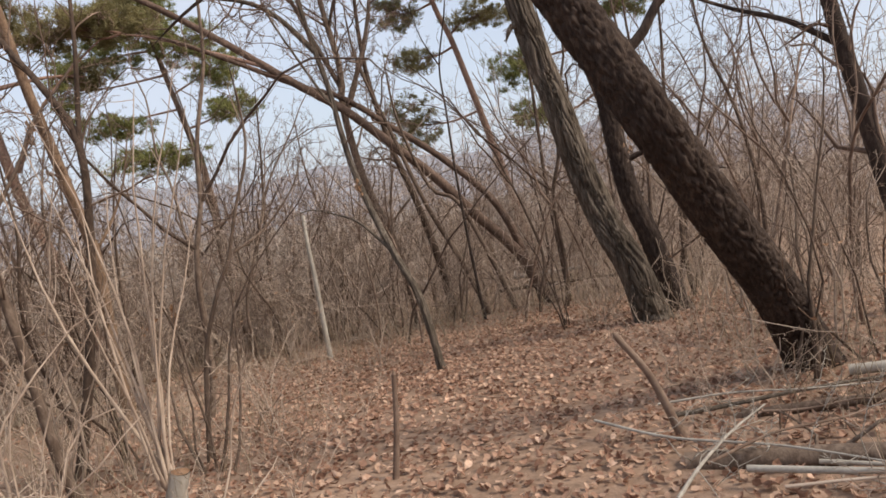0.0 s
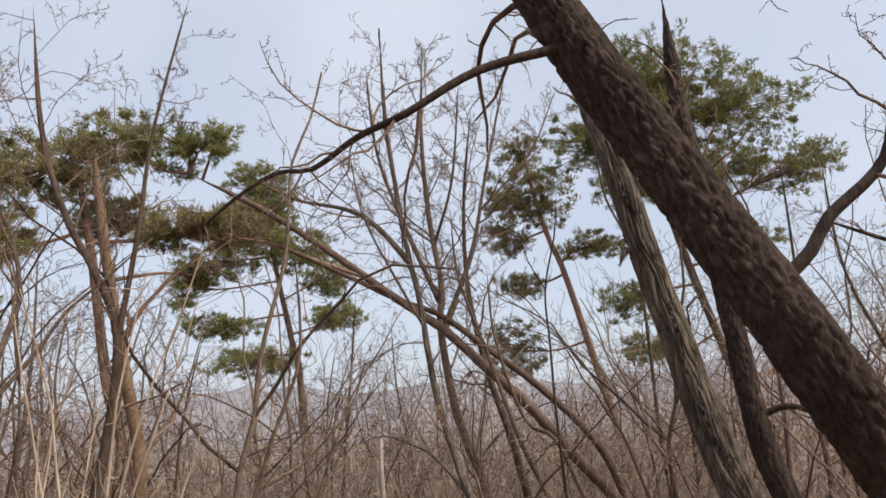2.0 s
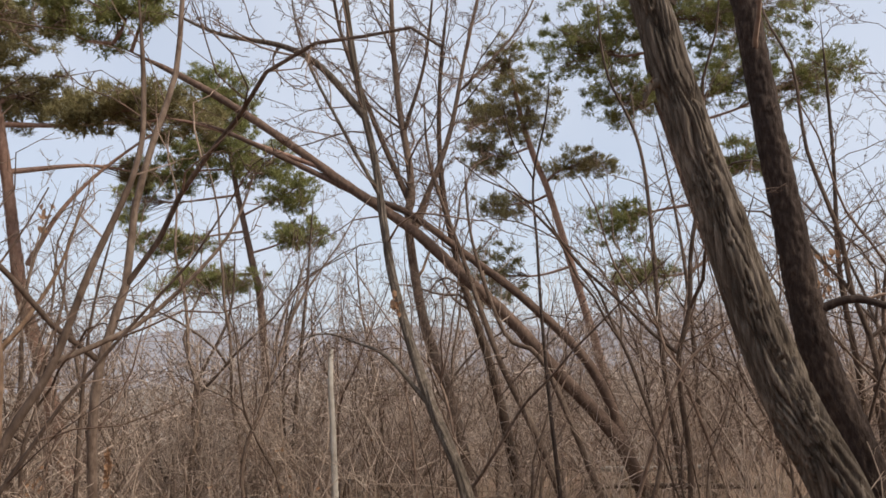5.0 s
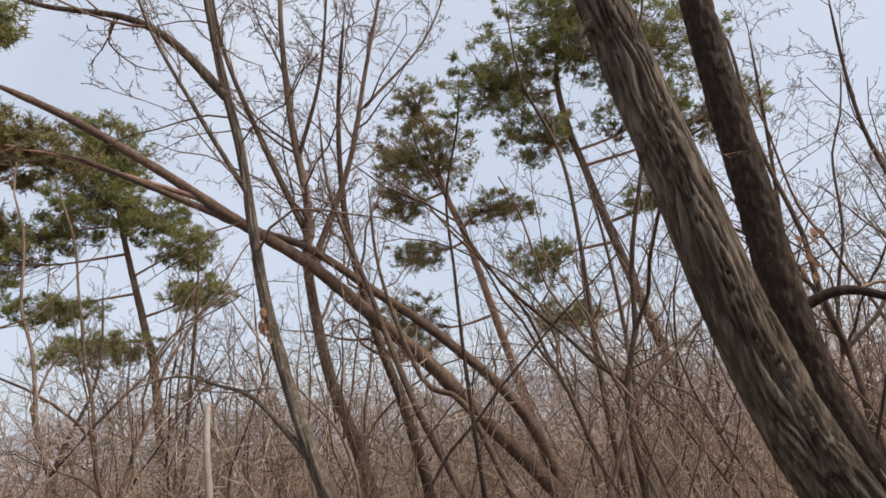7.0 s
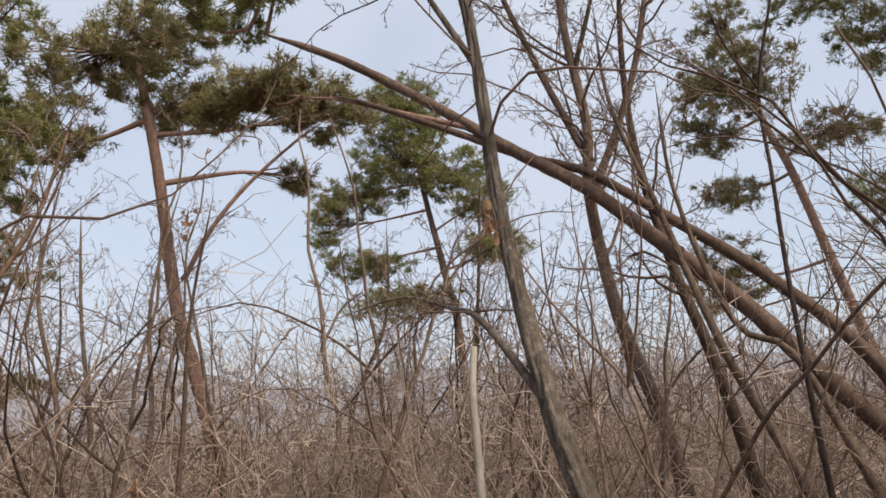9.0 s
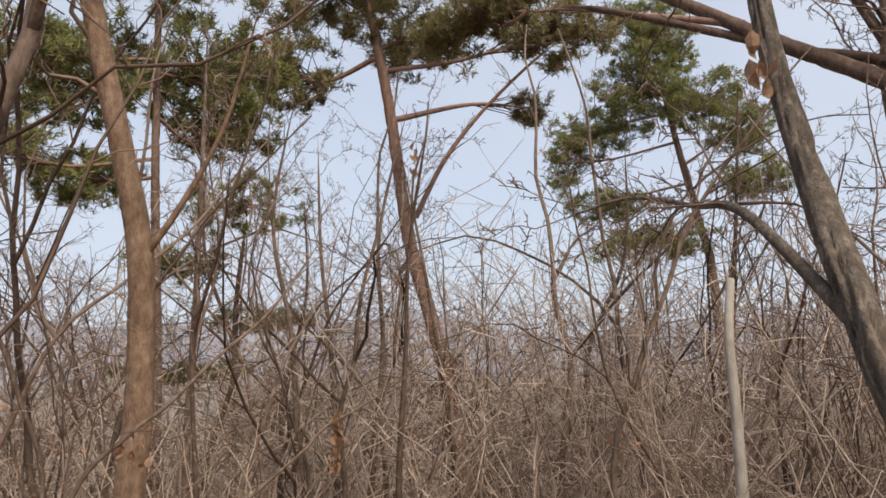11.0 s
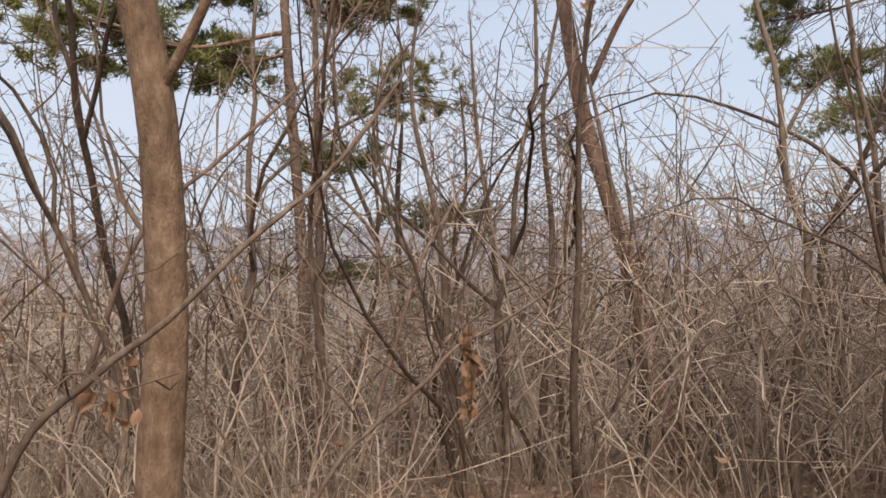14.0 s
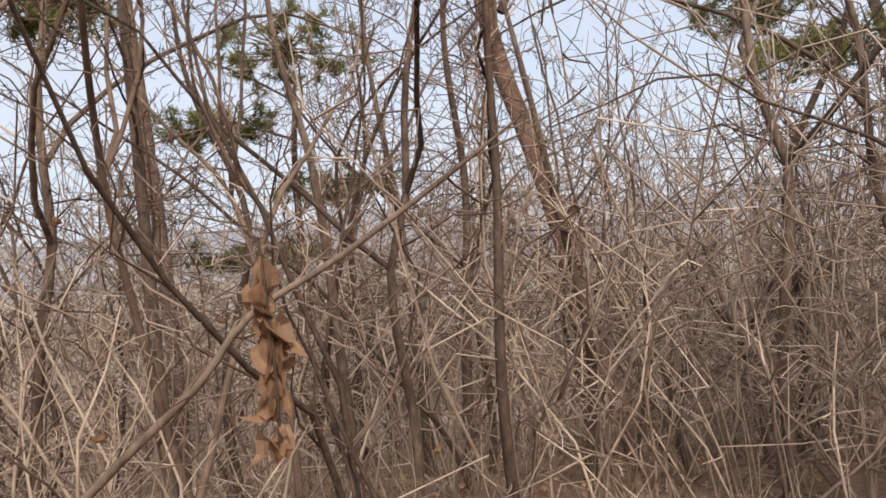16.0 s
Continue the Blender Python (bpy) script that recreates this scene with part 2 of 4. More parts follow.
def bare_tree(name, label, points, r0, r1, mat, limbs=(), seed=1, twigs=14, sides=10, step=0.12, relief=None, group="", ratio=0.3,
              first=0.35, depth=3, limb_mat=None, flare=0.3, twig_mat=None, up=0.3, thin=0.0036, limb_twigs=9):
    """A leafless tree: trunk, its large limbs, and a crown of twigs on all of them."""
    rng = np.random.default_rng(seed)
    base = (points[0][0], points[0][1], soil(points[0][0], points[0][1]))
    if points[0][2] > base[2] - 0.1:
        points = [(points[0][0], points[0][1], base[2] - 0.12)] + list(points[1:])
    tree = thing(name, base, label, "tree", group)
    skin, line, rad = trunk_skin(points, r0, r1, sides, step, relief, flare, 1.0, twigs > 0)
    part("trunk", skin, mat, tree, "", base)
    crown = Skin()
    if twigs:
        grow(rng, crown, line[:: max(1, len(line) // 24)], r0 * 0.7, depth, twigs, ratio, 0.8, up, first, 4, thin)
    for k, (lp, lr) in enumerate(limbs):
        ls, ll, _ = trunk_skin(lp, lr, lr * 0.3, 8, 0.08, None, 0.1, 1.0, True)
        part("limb", ls, limb_mat or mat, tree, "", base)
        grow(rng, crown, ll[:: max(1, len(ll) // 12)], lr, 3 if limb_twigs > 10 else 2, limb_twigs, 0.4, 0.8, up, 0.3, 4, thin)
    if crown.n:
        part("crown", crown, twig_mat or M_TWIG, tree, "fine leafless twigs", base, kind="stuff")
    return tree


def needle_pad(rng, skin, centre, size, count):
    """A loose spray of pine needles: tufts about the ends of short shoots."""
    tufts = max(3, count // 12)
    q = rng.normal(0, 1, (tufts, 3))
    q /= np.linalg.norm(q, axis=1)[:, None]
    q *= rng.random((tufts, 1)) ** 0.4
    heart = np.array(centre) + q * np.array(size)
    heading = q * np.array([1, 1, 0.5]) + np.array([0, 0, 0.55]) + rng.normal(0, 0.25, (tufts, 3))
    heading /= np.linalg.norm(heading, axis=1)[:, None]
    pick = np.repeat(np.arange(tufts), 12)
    n = len(pick)
    back = rng.random((n, 1)) * 0.16
    p = heart[pick] - heading[pick] * back
    out = heading[pick] * 0.55 + rng.normal(0, 0.6, (n, 3))
    out /= np.linalg.norm(out, axis=1)[:, None]
    side = np.cross(out, rng.normal(0, 1, (n, 3)))
    side /= np.linalg.norm(side, axis=1)[:, None]
    ln = rng.uniform(0.09, 0.2, (n, 1))
    wd = rng.uniform(0.007, 0.014, (n, 1))
    v = np.stack([p - side * wd, p + side * wd, p + out * ln], 1).reshape(-1, 3)
    skin.add(v, np.arange(3 * n).reshape(-1, 3))


def pine(name, label, points, r0, r1, crowns, seed, mat=M_PINE, needles=M_NEEDLE, split=None, limbs=(), per=90, pad=0.55, group="pines"):
    """A pine: trunk, limbs reaching into each mass of the crown, and needle pads at their ends. crowns: centre, half sizes, pads."""
    rng = np.random.default_rng(seed)
    base = (points[0][0], points[0][1], soil(points[0][0], points[0][1]))
    tree = thing(name, base, label, "pine tree", group)
    pts = [(base[0], base[1], base[2] - 0.15)] + list(points[1:])
    skin, line, rad = trunk_skin(pts, r0, r1, 18, 0.1, furrows(seed, 26, 5, 0.014, True), 0.25, 1.0, True)
    part("trunk", skin, mat, tree, "", base)
    sticks, green = Skin(), Skin()
    for lp, lr in limbs:
        ls, ll, _ = trunk_skin(lp, lr, lr * 0.4, 8, 0.1, None, 0.1, 1.0, True)
        part("limb", ls, M_PINETOP, tree, "", base)
        grow(rng, sticks, ll[:: max(1, len(ll) // 10)], lr, 2, 6, 0.35, 0.8, 0.2, 0.3)
    for (cx, cy, cz), (sx, sy, sz), pads in crowns:
        centre = np.array([cx, cy, cz])
        i = int(np.argmin(np.linalg.norm(line - (centre - np.array([0, 0, sz * 0.6])), axis=1)))
        root = line[i]
        limb = Skin()
        mid = root + (centre - root) * 0.5 + np.array([rng.normal(0, 0.15), 0, -0.35 + 0.5 * rng.random()])
        bough = smooth_line([root, mid, centre], 0.2)
        limb.tube(bough, np.linspace(max(0.03, r1 * 0.7), 0.018, len(bough)), 6)
        part("limb", limb, M_PINETOP if mat is M_PINE else mat, tree, "", base)
        sx, sy, sz = sx * 1.2, sy * 1.2, sz * 1.75
        for k in range(int(pads * 6.5)):
            q = rng.normal(0, 1, 3)
            q = q / np.linalg.norm(q) * rng.random() ** 0.45
            at = centre + q * np.array([sx, sy, sz])
            start = bough[rng.integers(len(bough) // 2, len(bough))]
            seg = shoot(rng, start, at - start, np.linalg.norm(at - start), 0.15, 0.0, 4)
            seg += (at - seg[-1]) * np.linspace(0, 1, 5)[:, None]
            sticks.tube(seg, np.linspace(0.016, 0.006, 5), 3)
            s = pad * rng.uniform(0.35, 0.95)
            needle_pad(rng, green, at, (s, s * rng.uniform(0.6, 1.1), s * rng.uniform(0.35, 0.6)), int(per * 1.6))
    part("branchwork", sticks, M_TWIG, tree, "bare brown boughs", base, kind="stuff")
    part("foliage", green, needles, tree, "", base, smooth=False, kind="stuff")
    return tree


def leaf_blades(rng, skin, places, ups, size, curl=0.5, hang=False):
    """Curled oak leaves: a pointed blade of six faces folded along its midrib."""
    n = len(places)
    a = rng.uniform(0, 2 * np.pi, n)
    z = ups / (np.linalg.norm(ups, axis=1)[:, None] + 1e-9)
    x = np.stack([np.cos(a), np.sin(a), 0 * a], -1)
    if hang:
        x = np.stack([0.3 * np.cos(a), 0.3 * np.sin(a), -1 + 0 * a], -1)
    x = x - z * (x * z).sum(-1, keepdims=True)
    x /= np.linalg.norm(x, axis=1)[:, None] + 1e-9
    y = np.cross(z, x)
    ln = size * rng.uniform(0.65, 1.25, n)[:, None]
    wd = ln * rng.uniform(0.24, 0.36, n)[:, None]
    cl = rng.uniform(-0.2, curl, n)[:, None] * ln
    fold = rng.uniform(0.0, 0.6, n)[:, None] * wd
    cols = [places - x * ln * 0.5 + z * cl * 0.5,
            places - x * ln * 0.15 + y * wd + z * fold, places - x * ln * 0.15,  places - x * ln * 0.15 - y * wd + z * fold,
            places + x * ln * 0.22 + y * wd * 0.9 + z * fold, places + x * ln * 0.22, places + x * ln * 0.22 - y * wd * 0.9 + z * fold,
            places + x * ln * 0.55 + z * cl]
    v = np.stack(cols, 1).reshape(-1, 3)
    tri = np.array([[0, 2, 1], [0, 3, 2], [1, 2, 5], [1, 5, 4], [2, 3, 6], [2, 6, 5], [4, 5, 7], [5, 6, 7]])
    skin.add(v, (np.arange(n)[:, None, None] * 8 + tri).reshape(-1, 3))


TRAIL = np.array([eye[:2] for _, eye, _, _ in PATH])
LEAD = np.array([(1.5, -2.0), (1.5, 0.0), (1.5, 2.3)])
LANE = smooth_line([(x, y, 0) for x, y in np.vstack([LEAD, TRAIL[::3], [(-2.9, 12.9)]])], 0.15)[:, :2]


def lane_gap(x, y):
    return float(np.min(np.hypot(LANE[:, 0] - x, LANE[:, 1] - y)))


# ---------------------------------------------------------------- ground and distance
def build_ground():
    def axis(near0, near1, step, reach):
        mid = np.arange(near0, near1 + step / 2, step)
        grow_out = np.array([1.0, 2.5, 5, 9, 15, 25, 45, 80, 140, 250, 450, 800, 1500, 2600])
        grow_out = grow_out[grow_out < reach]
        return np.r_[near0 - grow_out[::-1], mid, near1 + grow_out]
    xs, ys = axis(-16, 9, 0.25, 4000), axis(-4, 30, 0.25, 4000)
    gx, gy = np.meshgrid(xs, ys, indexing="ij")
    z = np.array([soil(x, y) for x, y in zip(gx.ravel(), gy.ravel())])
    v = np.stack([gx.ravel(), gy.ravel(), z], -1)
    nx, ny = len(xs), len(ys)
    i, j = np.meshgrid(np.arange(nx - 1), np.arange(ny - 1), indexing="ij")
    f = np.stack([i * ny + j, (i + 1) * ny + j, (i + 1) * ny + j + 1, i * ny + j + 1], -1).reshape(-1, 4)
    skin = Skin()
    skin.add(v, f)
    me = skin.mesh("ground", M_GROUND)
    me.materials.append(M_VALLEY)
    far = np.hypot(v[f[:, 0], 0], v[f[:, 0], 1]) > 90
    me.polygons.foreach_set("material_index", far.astype(np.int32))
    tagged(new("ground", me), "brown forest soil of a hillside falling to pale valley fields", "ground", kind="structure")


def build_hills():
    """Wooded ridges across the valley, one behind the other, their haze painted as colour."""
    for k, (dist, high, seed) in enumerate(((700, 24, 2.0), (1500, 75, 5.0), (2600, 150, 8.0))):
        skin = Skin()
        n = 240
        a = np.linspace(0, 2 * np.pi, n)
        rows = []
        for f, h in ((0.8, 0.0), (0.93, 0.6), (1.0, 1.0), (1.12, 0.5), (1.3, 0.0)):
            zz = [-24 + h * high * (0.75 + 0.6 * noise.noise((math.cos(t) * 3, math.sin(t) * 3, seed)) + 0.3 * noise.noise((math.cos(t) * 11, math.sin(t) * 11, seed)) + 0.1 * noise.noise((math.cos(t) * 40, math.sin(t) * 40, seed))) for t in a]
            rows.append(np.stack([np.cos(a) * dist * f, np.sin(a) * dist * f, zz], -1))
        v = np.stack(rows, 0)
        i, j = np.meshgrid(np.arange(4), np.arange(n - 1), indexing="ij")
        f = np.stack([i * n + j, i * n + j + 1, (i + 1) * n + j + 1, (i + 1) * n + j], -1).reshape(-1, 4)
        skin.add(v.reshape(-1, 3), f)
        tagged(new("backdrop", skin.mesh("backdrop", M_HILL_HAZE)), "wooded ridge across the valley, distance haze painted into its grey", "hill", kind="structure")


build_ground()
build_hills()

# ---------------------------------------------------------------- the large trees
# dark oak that leans over the trail
bare_tree("oak_tree", "dark deeply furrowed oak leaning over the leafy trail",
          [(3.98, 9.05, -1.75), (3.5, 8.5, -0.95), (3.05, 8.05, -0.3), (2.53, 7.65, 0.5), (2.25, 7.6, 1.0), (1.97, 7.6, 1.5), (1.69, 7.6, 2.0),
           (1.42, 7.6, 2.5), (1.1, 7.6, 3.2), (0.7, 7.6, 4.2), (0.4, 7.6, 5.6)],
          0.215, 0.14, M_DARK,
          [([(1.42, 7.55, 2.47), (0.9, 7.35, 2.3), (0.51, 7.24, 2.06), (0.2, 7.3, 1.98), (-0.15, 7.5, 1.9), (-0.4, 7.55, 1.92), (-0.69, 7.58, 1.8), (-1.05, 7.7, 1.62)], 0.03),
           ([(2.3, 7.6, 1.0), (2.5, 7.6, 1.18), (2.61, 7.6, 1.35), (2.91, 7.6, 1.63), (3.02, 7.6, 2.08), (3.11, 7.6, 2.4), (3.3, 7.7, 3.2)], 0.036),
           ([(0.9, 7.6, 3.7), (1.3, 7.8, 4.3), (1.6, 8.0, 5.1)], 0.05)],
          11, 9, 104, 0.02, furrows(1.7, 40, 5.5, 0.04, True), ratio=0.26, first=0.6, thin=0.0026, limb_twigs=13)
# grey ridged tree
bare_tree("robinia_tree", "tall grey tree with long interlaced bark ridges",
          [(3.2, 12.6, -2.0), (2.98, 12.6, -1.25), (2.7, 12.6, -0.62), (2.5, 12.6, 0.0), (2.34, 12.6, 0.62), (2.22, 12.6, 1.15), (2.06, 12.6, 1.75), (1.93, 12.6, 2.3),
           (1.82, 12.6, 2.85), (1.6, 12.6, 3.7), (1.35, 12.6, 4.7), (1.1, 12.6, 6.2)],
          0.235, 0.12, M_RIDGE,
          [([(1.95, 12.6, 3.0), (2.15, 12.5, 3.3), (2.35, 12.4, 3.65), (2.8, 12.3, 4.4)], 0.05),
           ([(1.85, 12.55, 2.25), (1.72, 12.5, 2.2), (1.65, 12.5, 2.02)], 0.05),
           ([(1.4, 12.6, 4.3), (0.9, 12.4, 5.2), (0.5, 12.2, 6.2)], 0.06)],
          12, 5, 112, 0.022, furrows(4.3, 34, 1.6, 0.08), ratio=0.22, first=0.75)
# darker neighbour
bare_tree("oak_tree", "dark brown rough-barked tree wound with dry creeper",
          [(3.75, 13.5, -2.1), (3.42, 13.5, -1.0), (3.17, 13.5, -0.2), (3.07, 13.5, 0.5), (2.99, 13.5, 1.3), (2.9, 13.5, 2.1), (2.81, 13.5, 3.1), (2.65, 13.5, 4.4), (2.6, 13.5, 6.0)],
          0.18, 0.1, M_DARK,
          [([(3.12, 13.5, 0.2), (3.5, 13.4, 0.32), (4.0, 13.3, 0.12), (4.6, 13.2, -0.1)], 0.045)],
          13, 5, 56, 0.03, furrows(7.1, 38, 5, 0.03, True), ratio=0.25, first=0.55)
# slender forked tree in the middle of the view
bare_tree("bare_tree", "slender grey forked tree with bare spreading limbs",
          [(0.25, 11.9, -2.1), (0.07, 12.0, -1.2), (-0.25, 12.3, -0.55), (-0.53, 12.7, 0.02), (-0.8, 13.1, 0.68), (-0.94, 13.3, 1.28), (-1.05, 13.4, 1.96), (-1.18, 13.45, 2.53),
           (-1.29, 13.5, 3.06), (-1.38, 13.5, 3.72), (-1.5, 13.5, 4.8), (-1.55, 13.5, 6.2)],
          0.056, 0.028, M_RIDGE,
          [([(-1.18, 13.45, 2.5), (-1.64, 13.4, 3.06), (-2.09, 13.4, 3.36), (-2.88, 13.4, 3.6), (-3.6, 13.4, 4.0)], 0.045),
           ([(-0.3, 12.35, -0.5), (-0.75, 12.7, -0.1), (-1.2, 13.2, 0.05), (-1.6, 13.3, 0.16), (-1.95, 13.1, 0.05)], 0.022),
           ([(-1.0, 13.35, 1.6), (-1.35, 13.2, 2.3), (-1.75, 13.1, 3.2), (-1.9, 13.0, 4.2)], 0.022)],
          14, 16, 36, 0.05, furrows(2.2, 44, 1.8, 0.024), ratio=0.26, first=0.4, limb_twigs=12)
# behind it, a many-branched crown
bare_tree("bare_tree", "grey-brown tree with a broad fan of fine bare twigs",
          [(-1.0, 19.0, -2.9), (-1.16, 19.0, -1.87), (-1.43, 19.0, -0.72), (-1.81, 19.0, 0.47), (-2.05, 19.0, 2.11), (-2.0, 19.0, 3.15), (-2.2, 19.0, 4.6), (-2.3, 19.0, 6.5), (-2.2, 19.0, 8.8)],
          0.12, 0.025, M_BARK,
          [([(-2.0, 19, 2.6), (-2.7, 19, 4.3), (-3.3, 18.8, 6.2), (-3.5, 18.7, 8.4)], 0.06),
           ([(-1.95, 19, 2.2), (-1.3, 19.1, 3.8), (-0.9, 19.2, 5.6), (-0.3, 19.2, 8.0)], 0.06),
           ([(-2.1, 19, 4.0), (-1.6, 18.8, 5.4), (-1.3, 18.6, 7.6)], 0.04),
           ([(-1.0, 19.2, 4.8), (0.1, 19.4, 6.0), (0.8, 19.6, 7.6)], 0.03)],
          15, 26, 10, 0.12, None, ratio=0.3, first=0.35, up=0.5, thin=0.0048, limb_twigs=14)
bare_tree("bare_tree", "dark thin tree beside the arching pines",
          [(-0.2, 19.3, -2.9), (-0.45, 19.3, -1.4), (-0.75, 19.3, -0.1), (-1.15, 19.4, 1.2), (-1.5, 19.5, 3.0), (-1.5, 19.5, 5.0), (-1.2, 19.5, 7.4)],
          0.1, 0.02, M_BARK, (), 16, 24, 10, 0.12, None, ratio=0.3, first=0.35, up=0.5, thin=0.0048)
# dark thin upright stem
bare_tree("sapling", "dark thin upright sapling before the arching pines",
          [(0.62, 16.8, -2.6), (0.5, 16.9, -1.2), (0.4, 17.2, 0.4), (0.36, 17.5, 1.6), (0.34, 17.6, 2.6), (0.6, 17.6, 3.7), (0.7, 17.6, 4.6)],
          0.035, 0.012, M_DARK, [([(0.34, 17.6, 2.6), (0.05, 17.5, 3.2), (-0.1, 17.4, 3.9)], 0.014)], 17, 8, 7, 0.15, None, ratio=0.18, first=0.4, depth=2)
# stump of pale dead wood
bare_tree("dead_stem", "pale barkless dead stem broken off at the top",
          [(-2.35, 15.8, -2.7), (-2.45, 15.95, -1.2), (-2.5, 16.0, -0.5), (-2.56, 16.2, 0.0)], 0.055, 0.035, M_PALE, (), 18, 0, 10, 0.1, flare=0.1)

# the arching pair of pines
pine("pine_tree", "leaning pine with a long arching bare trunk",
     [(2.2, 18.6, -2.9), (1.8, 18.6, -2.3), (1.41, 18.6, -1.5), (0.52, 18.6, -0.45), (-0.2, 18.6, 0.41), (-0.95, 18.6, 1.15), (-1.9, 18.6, 2.08), (-2.95, 18.6, 2.85), (-4.5, 18.6, 4.05),
      (-6.0, 18.6, 5.1), (-7.4, 18.6, 5.9), (-7.95, 18.6, 6.2)],
     0.13, 0.06, [((-8.1, 18.6, 6.9), (0.9, 0.8, 0.4), 5), ((-9.3, 18.6, 7.2), (0.8, 0.8, 0.4), 4), ((-7.1, 18.4, 6.8), (0.4, 0.5, 0.25), 2)],
     21, limbs=[([(-3.4, 18.6, 3.25), (-4.6, 18.5, 3.75), (-5.8, 18.4, 4.25), (-6.7, 18.4, 4.5)], 0.05)], per=120, pad=0.45)
pine("pine_tree", "second leaning pine arching beside the first",
     [(1.9, 18.9, -2.9), (1.55, 18.8, -1.6), (1.05, 18.8, -0.35), (0.05, 18.8, 0.75), (-0.91, 18.8, 1.55), (-1.99, 18.8, 2.4), (-2.9, 18.7, 2.8), (-4.2, 18.5, 3.5), (-5.6, 18.4, 4.2), (-6.6, 18.4, 4.5)],
     0.1, 0.04, [((-7.2, 18.4, 4.9), (0.75, 0.7, 0.22), 6), ((-8.3, 18.4, 4.7), (0.6, 0.6, 0.22), 4)], 22, needles=M_NEEDLEDRY, per=120, pad=0.42)
for k, (x0, x1, z1, r) in enumerate(((1.3, -0.3, 0.2, 0.06), (0.7, -1.0, 1.6, 0.07), (2.4, 2.1, 3.0, 0.05))):
    bare_tree("bare_tree", "thin brown stem leaning beside the arching pines",
              [(x0, 18.2, -2.9), (x0 * 0.7 + x1 * 0.3, 18.2, -1.5), (x0 * 0.35 + x1 * 0.65, 18.3, -0.2), (x1, 18.4, z1), (x1 - 0.5, 18.4, z1 + 1.6), (x1 - 0.6, 18.4, z1 + 3.2)],
              r, 0.015, M_BARK, (), 30 + k, 14, 8, 0.15, None, ratio=0.25, first=0.3, depth=3)

# the pines further down the slope
pine("pine_tree", "green pine with layered flat boughs down the slope",
     [(-10.0, 31, -5), (-10.5, 31, 1.5), (-10.8, 31, 3.0), (-11.13, 31, 4.45), (-11.48, 31, 5.94), (-11.8, 31, 7.6), (-12.1, 31, 9.6)],
     0.2, 0.07, [((-12.3, 31, 9.6), (1.3, 1.2, 0.9), 20), ((-12.6, 31, 7.9), (1.7, 1.4, 0.9), 28), ((-14.2, 30.4, 6.6), (1.3, 1.2, 0.5), 12), ((-15.0, 29.8, 5.6), (0.5, 0.6, 0.8), 6),
                 ((-10.4, 31, 7.0), (1.2, 1.2, 0.6), 12), ((-9.4, 31, 5.8), (1.0, 1, 0.45), 9), ((-13.6, 30.5, 4.1), (1.5, 1.0, 0.3), 10), ((-9.0, 31, 4.3), (1.2, 1.0, 0.35), 9),
                 ((-12.0, 30, 2.6), (1.9, 1.2, 0.35), 13)], 41, per=110, pad=0.5)
pine("pine_tree", "tall slender pine with a tufted brownish crown",
     [(2.2, 33, -5), (1.4, 33, -0.5), (1.07, 33, 0.86), (0.56, 33, 2.91), (-0.14, 33, 5.66), (-0.61, 33, 6.98), (-1.1, 33, 9.0), (-1.4, 33, 11.2)],
     0.19, 0.08, [((-1.6, 33, 10.6), (0.8, 0.9, 0.7), 8), ((-2.0, 33, 8.8), (1.2, 1.0, 0.8), 13), ((-0.6, 33, 8.6), (1.1, 1, 0.8), 10), ((-2.4, 33, 7.2), (0.9, 0.9, 0.5), 8), ((1.2, 33, 6.6), (1.3, 1, 0.4), 9),
                  ((-1.9, 33, 5.2), (0.9, 0.8, 0.35), 6), ((-2.3, 32.5, 2.6), (1.1, 0.9, 0.8), 11)], 42, mat=M_PINETOP, needles=M_NEEDLEDRY, per=100, pad=0.5)
pine("pine_tree", "broad-crowned pine with green and bronze boughs",
     [(6.6, 30, -5), (5.6, 30, 0.3), (4.97, 30, 2.56), (4.42, 30, 4.57), (3.86, 30, 6.82), (3.57, 30, 8.0), (3.4, 30, 9.8), (3.8, 30, 11.8)],
     0.2, 0.08, [((3.8, 30, 12.0), (2.3, 1.8, 1.0), 28), ((1.4, 30, 9.8), (1.7, 1.4, 0.9), 20), ((6.4, 30, 10.6), (2.2, 1.7, 1.0), 26), ((4.0, 29.6, 10.4), (1.6, 1.3, 0.5), 12), ((8.2, 30, 8.2), (1.4, 1.2, 0.6), 12), ((2.6, 30, 7.9), (1.3, 1.2, 0.5), 10),
                 ((5.8, 30, 8.2), (1.3, 1.2, 0.5), 10), ((2.2, 30, 3.9), (0.9, 0.8, 0.5), 7), ((6.2, 30, 5.6), (1.2, 1, 0.4), 8), ((2.8, 30, 2.2), (1.0, 0.8, 0.35), 7)], 43, per=110, pad=0.52)
